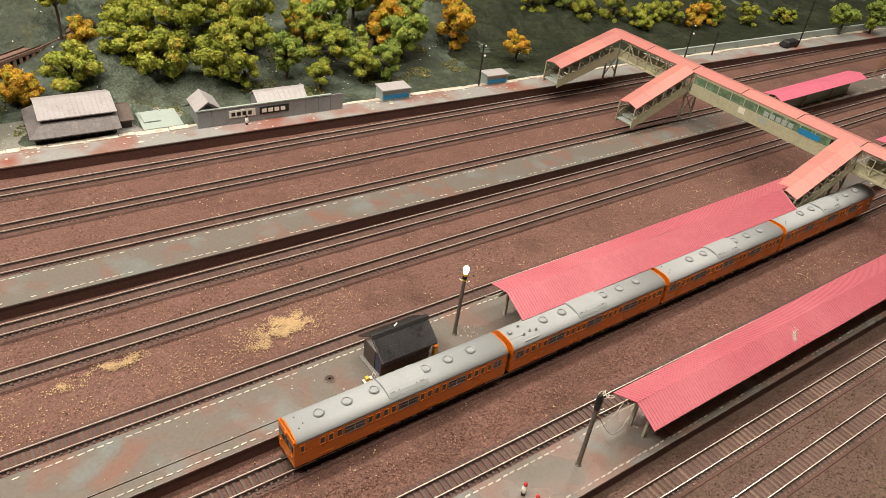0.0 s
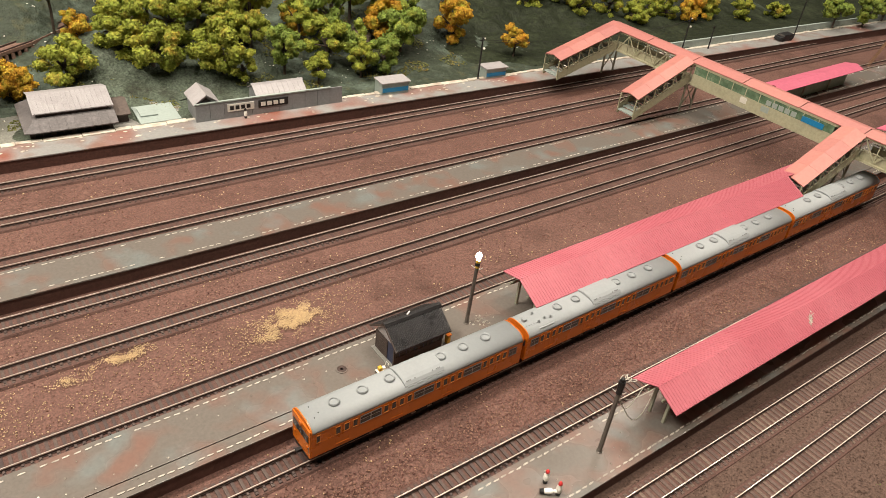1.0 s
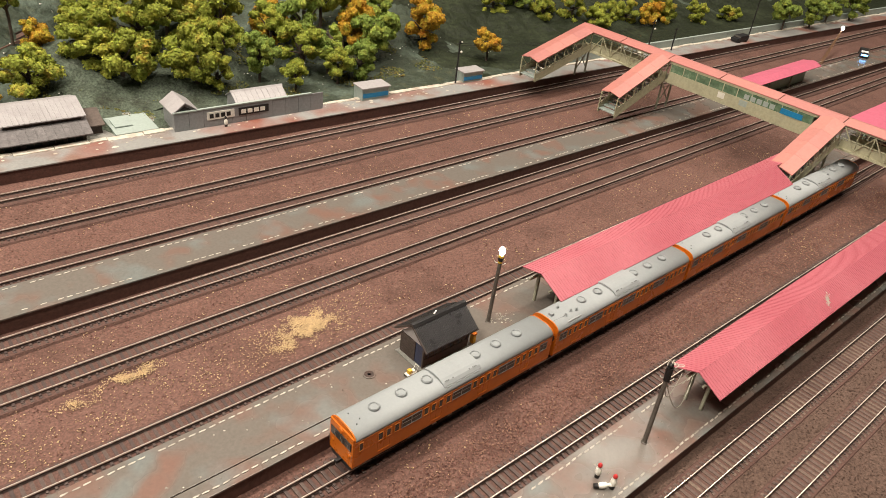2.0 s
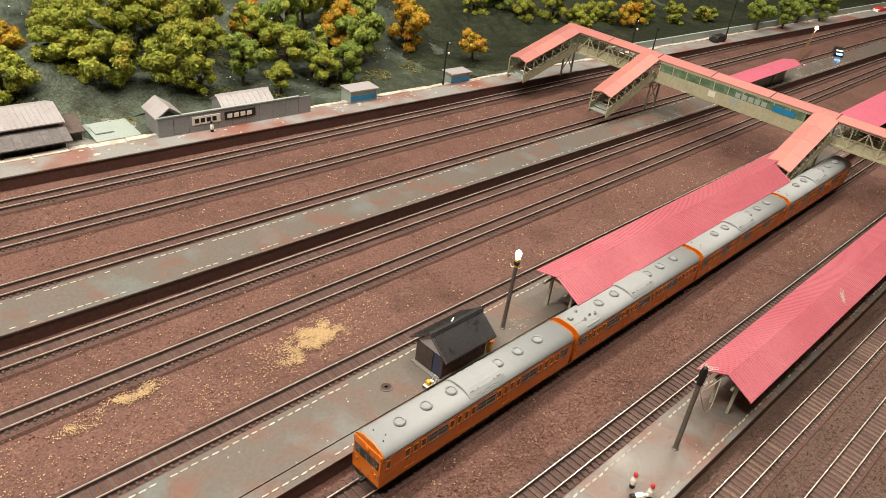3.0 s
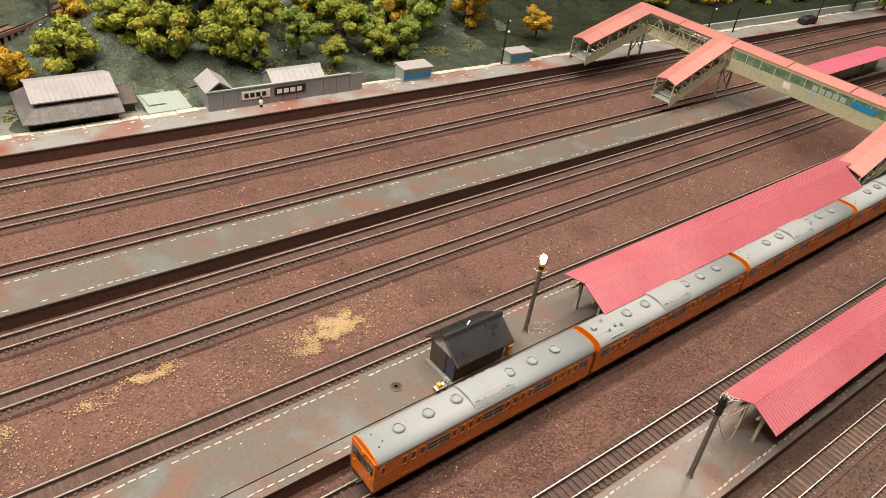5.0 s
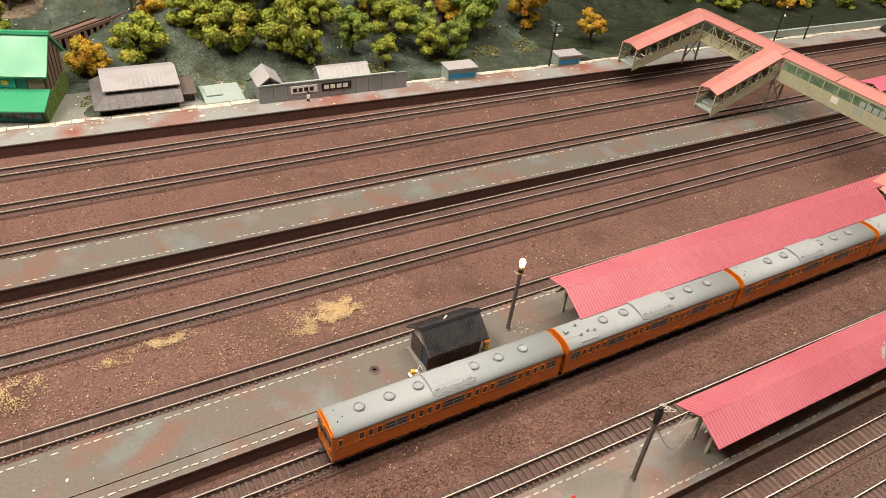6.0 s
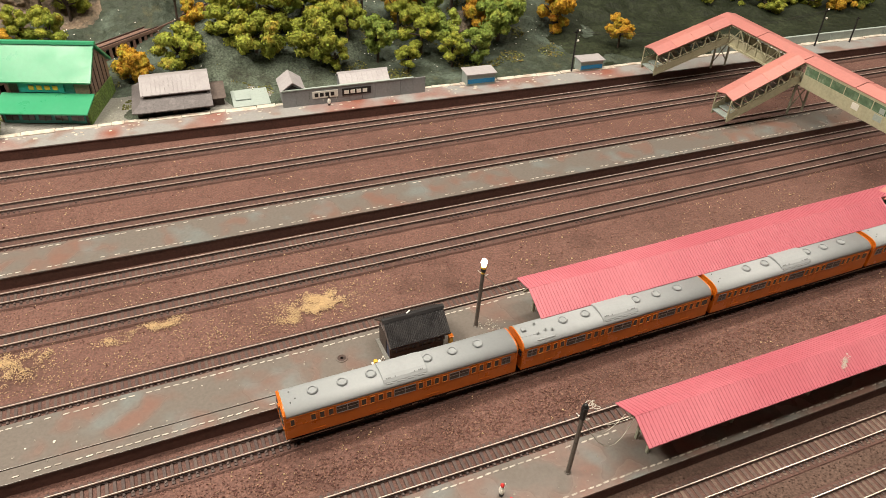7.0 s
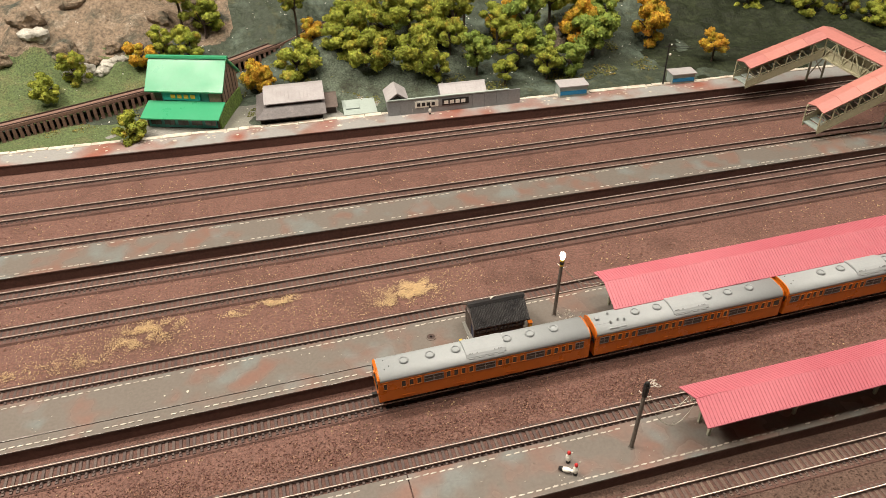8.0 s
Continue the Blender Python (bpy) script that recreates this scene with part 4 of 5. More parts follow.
lamp_post("lamp_post", (0.1290, 0.0342, 0.0100), (0.1320, 0.0350, 0.0610), True, "lit lamp post with grey pole on the platform", [arc((0.1315, 0.0348, 0.0505), (0.160, 0.028, 0.037), 0.008)])
lamp_post("lamp_post", (0.1275, -0.0805, 0.0100), (0.1308, -0.0790, 0.0605), False, "slightly leaning unlit lamp post with loose wires", [arc((0.1300, -0.0794, 0.049), (0.166, -0.072, 0.033), 0.015), arc((0.1300, -0.0794, 0.049), (0.167, -0.077, 0.035), 0.019, side=-0.004), arc((0.1300, -0.0794, 0.050), (0.164, -0.080, 0.0375), 0.010, side=0.003)] )
tangle = thing("wire_tangle", pose(0.1332, -0.0778, 0.0560), "loose knot of pale wire caught on the lamp head", "wire")
for k in range(3):
    part("loop", M().tube([(0.0022 * math.cos(a) * (1 + 0.2 * k), 0.0014 * math.sin(a), 0.0004 + 0.0011 * math.sin(a * 1.5 + k)) for a in [2 * math.pi * i / 14 for i in range(15)]], 0.00024), DASH, tangle, at=pose(0.001 * k, -0.0012 * k, 0.0004 * k, 20 * k, 15, 40 * k))


# ---------- tiny figurines: plain turned shapes ----------
def figurine(x, y, z, tilt=0.0, cap=SKIRT, turn=0.0):
    m = M().lathe([(0.0012, 0), (0.0013, 0.0022), (0.0016, 0.0040), (0.0014, 0.0058), (0.0006, 0.0066), (0.0010, 0.0072), (0.0011, 0.0082), (0.0006, 0.0091), (0.0001, 0.0094)], 10)
    ob = part("figurine", m, WHITE, smooth=True, at=pose(x, y, z + (0.0012 if tilt else 0), 0, tilt, turn))
    ob.data.materials.append(DARK)
    ob.data.materials.append(cap)
    for p in ob.data.polygons:
        zc = p.center.z
        p.material_index = 1 if zc < 0.003 else 2 if zc > 0.0076 else 0
    return tagged(ob, "tiny white painted figurine with red cap on the platform", "figurine", "figurines on the platform")


figurine(0.0900, -0.0800, 0.0100)
figurine(0.0905, -0.0885, 0.0100)
figurine(0.0835, -0.0830, 0.0100, 80, WHITE, -40)
figurine(0.1260, 0.3545, 0.0105, 0, DARK)


# ---------- buildings along the pavement ----------
def slab(m, x0, x1, ya, za, yb, zb, th=0.0008):
    """A sloping sheet between two level edges."""
    return m.prism([(ya, za), (yb, zb), (yb, zb - th), (ya, za - th)], x0, x1)


def ribs(parent, material, x0, x1, ya, za, yb, zb, step=0.0042):
    """Upstanding seams of a sheet roof, one piece each."""
    me = M().beam((0, ya, za + 0.0001), (0, yb, zb + 0.0001), 0.0005, 0.0006).data("roof_rib", material)
    x = x0 + step / 2
    while x < x1:
        part("roof_rib", me, material, parent, at=pose(x, 0, 0))
        x += step


def old_house():
    h = thing("old_house", pose(-0.0350, 0.3810, 0.0105, 0, 0, -4.0), "weathered grey timber house with two-tier roof beside the pavement", "house")
    part("wall", M().box(-0.006, 0.005, -0.002, 0.056, 0.055, 0.0085), TIMBER, h, "dark timber walls")
    part("upper_wall", M().box(0.002, 0.013, 0.0085, 0.056, 0.052, 0.0170), TIMBER, h)
    part("shed_wall", M().box(0.056, 0.012, -0.002, 0.070, 0.044, 0.0080), TIMBER, h)
    for y in (0.009, 0.047):
        part("shed_roof", slab(M(), 0.0555, 0.072, y, 0.0078, 0.028, 0.0150), LEANTO, h, "dark brown lean-to roof")
    lower = part("lower_roof", slab(M(), -0.002, 0.0595, -0.0035, 0.0075, 0.014, 0.0140), SLATEGREY, h, "rough grey lower roof")
    ribs(lower, SLATEGREY, -0.001, 0.059, -0.0035, 0.0075, 0.014, 0.0140, 0.0064)
    part("side_roof", M().add([(-0.010, -0.002, 0.0075), (-0.002, -0.0035, 0.0075), (0.002, 0.014, 0.0140), (0.002, 0.052, 0.0140), (-0.010, 0.058, 0.0075), (-0.010, -0.002, 0.0067), (-0.002, -0.0035, 0.0067), (0.002, 0.014, 0.0132), (0.002, 0.052, 0.0132), (-0.010, 0.058, 0.0067)],
                              [(0, 1, 2), (0, 2, 3, 4), (7, 6, 5), (9, 8, 7, 5), (0, 5, 6, 1), (3, 8, 9, 4), (4, 9, 5, 0)]), SLATEGREY, h)
    up = part("upper_roof", slab(M(), -0.001, 0.0595, 0.0105, 0.0170, 0.036, 0.0238), GREYTILE, h, "pale grey ribbed upper roof")
    ribs(up, GREYTILE, -0.001, 0.0595, 0.0105, 0.0170, 0.036, 0.0238, 0.0038)
    part("back_roof", slab(M(), -0.001, 0.0595, 0.060, 0.0160, 0.036, 0.0238), GREYTILE, h)
    for x in (-0.002, 0.013, 0.028, 0.042):
        d = part("door", M().box(x, 0.0044, 0.0, x + 0.011, 0.0052, 0.0070), BLACK, h)
        part("door_bar", M().box(x + 0.005, 0.0040, 0.0, x + 0.0058, 0.0046, 0.0070), TIMBER, d)


def green_house():
    h = thing("green_roofed_inn", pose(-0.1520, 0.4145, 0.0100, 0, 0, -21.0), "two-storey inn with bright green roofs and teal front", "house")
    L = 0.076
    part("lower_wall", M().box(0.002, 0.001, -0.002, L, 0.066, 0.0125), TIMBER, h)
    part("front_panel", M().box(0.004, 0.0, 0.001, L - 0.002, 0.001, 0.0130), TEAL, h, "teal shop front")
    for i in range(5):
        w = part("window", M().box(0.0065 + i * 0.0140, -0.0006, 0.0040, 0.0170 + i * 0.0140, 0.0, 0.0115), GLASS, h)
        part("window_frame", M().box(0.0114 + i * 0.0140, -0.0010, 0.0035, 0.0121 + i * 0.0140, -0.0004, 0.0120), TIMBER, w)
    part("lower_roof", slab(M(), -0.001, L + 0.003, -0.0060, 0.0128, 0.0185, 0.0205, 0.0012), GREENROOF, h, "green lower roof")
    part("upper_wall", M().box(0.006, 0.0205, 0.0175, L, 0.063, 0.0350), TIMBER, h)
    part("upper_panel", M().box(0.014, 0.0195, 0.0200, L - 0.014, 0.0205, 0.0345), TEAL, h, "teal upper front")
    board = part("sign_board", M().box(0.016, 0.0180, 0.0215, 0.054, 0.0194, 0.0300), TEALSIGN, h, "turquoise sign board with yellow bars")
    for i in range(4):
        part("bar", M().box(0.024 + i * 0.0068, 0.0176, 0.0238, 0.0285 + i * 0.0068, 0.0180, 0.0278), YELLOW, board)
    part("shutter_box", M().box(L - 0.013, 0.0185, 0.0205, L - 0.001, 0.0205, 0.0290), PLANK, h)
    for x in (L, 0.005):
        part("gable_wall", M().prism([(0.0205, 0.0175), (0.063, 0.0175), (0.063, 0.0350), (0.0410, 0.0545), (0.0205, 0.0350)], x, x + 0.0012), PLANK, h, "pale boarded gable")
    for i in range(5):
        y = 0.0245 + i * 0.0078
        part("batten", M().box(L + 0.0012, y, 0.0178, L + 0.0018, y + 0.0008, 0.0350 + (0.0180 - abs(y - 0.0410) * 0.93)), TIMBER, h)
    for s, ya, za in ((-1, 0.0155, 0.0320), (1, 0.0700, 0.0320)):
        part("roof_slope", slab(M(), -0.001, L + 0.0025, ya, za, 0.0410, 0.0575, 0.0013), GREENROOF, h, "bright green roof slope")
    part("ridge_cap", M().prism([(0.0387, 0.0568), (0.0395, 0.0592), (0.0425, 0.0592), (0.0433, 0.0568)], -0.003, L + 0.0045), GREENROOF, h)
    part("bargeboard", M().beam((L + 0.0030, 0.0155, 0.0314), (L + 0.0030, 0.0410, 0.0570), 0.0008, 0.0018).beam((L + 0.0030, 0.0410, 0.0570), (L + 0.0030, 0.0700, 0.0314), 0.0008, 0.0018), GREENROOF, h)
    part("moss_base", M().prism([(0.001, -0.002), (0.066, -0.002), (0.063, 0.0172), (0.022, 0.0172), (0.001, 0.0125)], L + 0.0002, L + 0.0022), MOSS, h, "moss green end wall")


TEALSIGN = mat("turquoise_sign", (0.02, 0.33, 0.30), 0.45, var=0.1)


def boarded_wall():
    h = thing("station_fence", pose(0.0845, 0.3622, 0.0105, 0, 0, -4.5), "grey boarded fence with a white and a black sign", "fence")
    x = 0.0
    while x < 0.125:
        part("board", M().box(x, 0.0, -0.001, x + 0.0122, 0.0010, 0.0158), GREYWALL, h)
        x += 0.0125
    part("coping", M().box(-0.0005, -0.0006, 0.0158, 0.1255, 0.0016, 0.0168), PALEPAD, h)
    for x0, x1, m_, bm in ((0.0275, 0.0515, WHITE, SKIRT), (0.0555, 0.083, BLACK, WHITE)):
        s = part("sign", M().box(x0, -0.0008, 0.0062, x1, 0.0, 0.0130), m_, h, "sign board with unreadable marks")
        n = 4
        for i in range(n):
            a = x0 + 0.002 + i * (x1 - x0 - 0.004) / n
            part("bar", M().box(a, -0.0011, 0.0078, a + (x1 - x0 - 0.004) / n - 0.0016, -0.0008, 0.0114), BLACK if m_ == WHITE else WHITE, s)


def small_shed(x, y, l, d, hgt, label):
    h = thing("small_shed", pose(x, y, 0.0100, 0, 0, -4.5), label, "shed", "sheds behind the fence")
    part("wall", M().box(0, 0, -0.001, l, d, hgt).prism([(0, hgt), (l, hgt), (l / 2, hgt + l * 0.32)], 0, d, "y"), GREYWALL, h)
    for s in (0, 1):
        xa, xb = (-0.002, l / 2) if s == 0 else (l + 0.002, l / 2)
        za, zb = hgt - 0.0008, hgt + l * 0.32 + 0.0014
        part("roof_slope", M().prism([(xa, za), (xb, zb), (xb, zb - 0.0008), (xa, za - 0.0008)], -0.002, d + 0.002, "y"), GREYTILE, h, "grey roof sheet")
    # flat black panel on the gable stands for the shade inside an opening
    part("opening", M().prism([(l * 0.25, hgt + 0.0006), (l * 0.75, hgt + 0.0006), (l / 2, hgt + l * 0.2)], -0.0006, 0.0, "y"), BLACK, h)


def kiosk(x, y, l, d, hgt, label):
    h = thing("kiosk", pose(x, y, 0.0100, 0, 0, -6.0), label, "kiosk")
    part("body", M().box(0, 0, -0.001, l, d, hgt), PALEPAD, h, bevel=0.0004)
    part("counter_band", M().box(0.001, -0.0006, hgt * 0.25, l - 0.001, 0, hgt * 0.6), SIGNBLUE, h)
    part("roof", M().box(-0.001, -0.002, hgt, l + 0.001, d + 0.001, hgt + 0.0012), GREYTILE, h, bevel=0.0003)


old_house()
green_house()
boarded_wall()
small_shed(0.0855, 0.3645, 0.019, 0.026, 0.0170, "small grey gabled shed behind the fence")
low = thing("long_shed", pose(0.1390, 0.3600, 0.0100, 0, 0, -4.5), "low grey shed with pale roof behind the fence", "shed")
part("wall", M().prism([(0.0015, -0.001), (0.0220, -0.001), (0.0220, 0.0170), (0.0118, 0.0225), (0.0015, 0.0170)], 0.001, 0.047), GREYWALL, low)
for ya, za in ((-0.0005, 0.0162), (0.0240, 0.0162)):
    sl = part("roof_slope", slab(M(), 0, 0.048, ya, za, 0.0118, 0.0236), GREYTILE, low, "pale grey roof sheet")
    ribs(sl, GREYTILE, 0, 0.048, ya, za, 0.0118, 0.0236, 0.005)
part("ridge_cap", M().prism([(0.0104, 0.0228), (0.0118, 0.0243), (0.0132, 0.0228)], -0.0005, 0.0485), GREYTILE, low)
kiosk(0.265, 0.350, 0.030, 0.016, 0.012, "small pale kiosk with blue band on the pavement")
kiosk(0.392, 0.344, 0.026, 0.014, 0.011, "grey-roofed roadside stall on the pavement")
pad = thing("concrete_pad", pose(0.042, 0.3780, 0.0105, 0, 0, -4), "pale green concrete pad with a loose board", "slab")
part("slab", M().box(0, -0.002, -0.001, 0.034, 0.034, 0.0012), PALEPAD, pad, bevel=0.0003)
part("board", M().box(0.003, 0.010, 0.0016, 0.017, 0.026, 0.0026), PALEPAD, pad, bevel=0.0002)
part("bearer", M().box(0.004, 0.011, 0.0011, 0.016, 0.0125, 0.0016), TIMBER, pad)


# ---------- trestle line at the foot of the hill ----------
def trestle():
    t = thing("timber_trestle", Matrix.Identity(4), "brown model trestle line curving along the hill foot", "trestle", "", "structure")
    pts = [Vector(p) for p in ((-0.50, 0.405, 0.021), (-0.38, 0.415, 0.022), (-0.287, 0.431, 0.023), (-0.222, 0.449, 0.024), (-0.149, 0.470, 0.026), (-0.08, 0.500, 0.030), (-0.01, 0.532, 0.036), (0.06, 0.570, 0.046))]
    fine = []
    for a, b in zip(pts, pts[1:]):
        fine += [a + (b - a) * (k / 6) for k in range(6)]
    for k, (a, b) in enumerate(zip(fine, fine[1:])):
        part("deck", M().beam(a, b + (b - a) * 0.05, 0.017, 0.0022), TRESTLE, t)
        side = (b - a).cross(Vector((0, 0, 1))).normalized()
        for s in (-1, 1):
            o = side * s * 0.0048 + Vector((0, 0, 0.0018))
            part("rail", M().beam(a + o, b + o, 0.0007, 0.0014), RAILSIDE, t)
        part("fascia", M().beam(a + side * 0.0087 + Vector((0, 0, 0.0012)), b + side * 0.0087 + Vector((0, 0, 0.0012)), 0.001, 0.0030), TRESTLE, t)
        part("post", M().beam(a + side * 0.0080 - Vector((0, 0, 0.001)), a + side * 0.0080 - Vector((0, 0, 0.022)), 0.0030, 0.0030), TRESTLE, t)
        mid = (a + b) / 2
        part("post", M().beam(mid + side * 0.0080 - Vector((0, 0, 0.001)), mid + side * 0.0080 - Vector((0, 0, 0.022)), 0.0030, 0.0030), TRESTLE, t)
    # black strip under the deck paints the shade between the posts
    part("back_wall", M().tube([p - Vector((0, 0, 0.010)) for p in fine], 0.004, 4), BLACK, t)


trestle()


# ---------- verges, rocks ----------
def patch(name, x0, x1, y0, y1, lift, material, label, seed, category):
    nx, ny = int((x1 - x0) / 0.004), int((y1 - y0) / 0.004)
    P = lambda i, j: (x0 + (x1 - x0) * i / nx, y0 + (y1 - y0) * j / ny)
    vs, fs = [], []
    for j in range(ny + 1):
        for i in range(nx + 1):
            x, y = P(i, j)
            u, w = abs((x - x0) / (x1 - x0) - 0.5) * 2, abs((y - y0) / (y1 - y0) - 0.5) * 2
            edge = min(max((0.95 - u ** 3 - w ** 3 - noise.noise((x * 25, y * 25, seed)) * 0.5) * 5, 0), 1)
            vs.append((x, y, hill_z(x, y) + (lift * (0.7 + 0.5 * noise.noise((x * 60, y * 60, seed))) + 0.0008) * edge - 0.0006))
    for j in range(ny):
        for i in range(nx):
            x, y = P(i + 0.5, j + 0.5)
            u, w = abs((x - x0) / (x1 - x0) - 0.5) * 2, abs((y - y0) / (y1 - y0) - 0.5) * 2
            if u ** 3 + w ** 3 + noise.noise((x * 25, y * 25, seed)) * 0.5 < 0.9 and y > bank_y(x) + 0.0265:
                fs.append((j * (nx + 1) + i, j * (nx + 1) + i + 1, (j + 1) * (nx + 1) + i + 1, (j + 1) * (nx + 1) + i))
    return tagged(part(name, M().add(vs, fs), material, smooth=True, fix=False), label, category, kind="structure")


patch("verge", -0.50, -0.140, 0.365, 0.445, 0.0016, GRASS, "yellowish green static grass verge", 1.3, "grass")
patch("meadow", -0.44, -0.09, 0.450, 0.560, 0.0020, GRASS, "grassy slope behind the trestle line", 7.3, "grass")
patch("yard", -0.21, 0.10, 0.355, 0.435, 0.0010, YARD, "grey gravel yard round the houses", 3.3, "yard")
patch("rock_slope", -0.36, -0.05, 0.535, 0.70, 0.0025, ROCK, "beige and brown rocky slope", 5.3, "rocks")
patch("gauze_mound", 0.02, 0.20, 0.41, 0.57, 0.0035, MOUND, "grey-green gauze covered mound", 9.1, "mound")
# right part of the hillside, covered in a much darker green
patch("wooded_slope", 0.39, 1.70, 0.16, 0.95, 0.0030, DARKSLOPE, "very dark green slope behind the far pavement", 2.2, "slope")
patch("leaf_litter", -0.06, 0.16, 0.372, 0.45, 0.0012, MOUND, "mossy ground behind the houses", 11.7, "moss")


def boulder(x, y, r, label, material=ROCK):
    m = M()
    bm = bmesh.new()
    bmesh.ops.create_icosphere(bm, subdivisions=3, radius=1)
    o = rnd.uniform(0, 50)
    for v in bm.verts:
        k = 1 + 0.45 * noise.noise(v.co * 1.3 + Vector((o, 0, 0))) + 0.15 * noise.noise(v.co * 4 + Vector((o, 0, 0)))
        v.co = Vector((v.co.x * k, v.co.y * k * 0.8, v.co.z * k * 0.75)) * r
    me = bpy.data.meshes.new("boulder")
    bm.to_mesh(me)
    bm.free()
    me.materials.append(material)
    return tagged(part("boulder", me, material, at=pose(x, y, hill_z(x, y) + r * 0.2)), label, "rock", "boulders on the slope")


for x, y, r in ((-0.236, 0.550, 0.014), (-0.207, 0.538, 0.010), (-0.182, 0.553, 0.012), (-0.270, 0.575, 0.018), (-0.133, 0.573, 0.011), (-0.299, 0.547, 0.012), (0.306, 0.461, 0.014), (-0.084, 0.610, 0.016), (-0.221, 0.604, 0.016)):
    boulder(x, y, r, "weathered beige rock on the slope")


for x, y, r in ((-0.232, 0.522, 0.007), (-0.222, 0.526, 0.009), (-0.212, 0.530, 0.008), (-0.203, 0.527, 0.006), (-0.194, 0.531, 0.009), (-0.184, 0.536, 0.007), (-0.176, 0.534, 0.006), (-0.215, 0.519, 0.005), (-0.262, 0.560, 0.013)):
    boulder(x, y, r, "pale grey rock at the foot of the slope", PALEROCK)


# ---------- trees ----------
def crown_mesh(seed, tall, material):
    """Foam foliage: lumpy clumps with deep gaps between them, each covered in small leaf flakes."""
    r = random.Random(seed)
    m = M()
    clumps = []
    while len(clumps) < 19:
        p = Vector((r.gauss(0, 1), r.gauss(0, 1), r.gauss(0, 1) + 0.25)).normalized() * r.uniform(0.35, 0.86)
        p.z *= tall * 0.9
        q = r.uniform(0.20, 0.40)
        if all((p - c).length > (q + k) * 0.62 for c, k in clumps):
            clumps.append((p, q))
        elif r.random() < 0.02:
            clumps.append((p, q * 0.7))
    bm = bmesh.new()
    bmesh.ops.create_icosphere(bm, subdivisions=2, radius=1)
    ball = [v.co.copy() for v in bm.verts]
    tri = [tuple(v.index for v in f.verts) for f in bm.faces]
    bm.free()
    for c, q in clumps:
        o = Vector((r.uniform(0, 90), 0, 0))
        sq = Vector((1, r.uniform(0.8, 1.1), r.uniform(0.65, 0.9)))
        lump = lambda d: 0.80 + 0.38 * noise.noise(d * 1.9 + o)
        m.add([c + Vector((d.x * sq.x, d.y * sq.y, d.z * sq.z)) * (q * 0.82 * lump(d)) for d in ball], tri)
        for _ in range(int(2100 * q)):
            d = Vector((r.gauss(0, 1), r.gauss(0, 1), r.gauss(0, 1) + 0.2)).normalized()
            p = c + Vector((d.x * sq.x, d.y * sq.y, d.z * sq.z)) * (q * lump(d) * r.uniform(0.80, 1.12))
            n = (d + Vector((r.uniform(-1, 1), r.uniform(-1, 1), r.uniform(-1, 1))) * 0.7).normalized()
            u = n.orthogonal().normalized()
            w = n.cross(u)
            a, z = r.uniform(0, 6.28), r.uniform(0.026, 0.055)
            u, w = (u * math.cos(a) + w * math.sin(a)) * z, (w * math.cos(a) - u * math.sin(a)) * z * r.uniform(0.5, 1)
            k = n * z * r.uniform(0.1, 0.8)
            m.add([p - u, p - w + k * 0.5, p + u + k, p + w], [(0, 1, 2), (0, 2, 3)])
    return m.data("crown", material, fix=False)


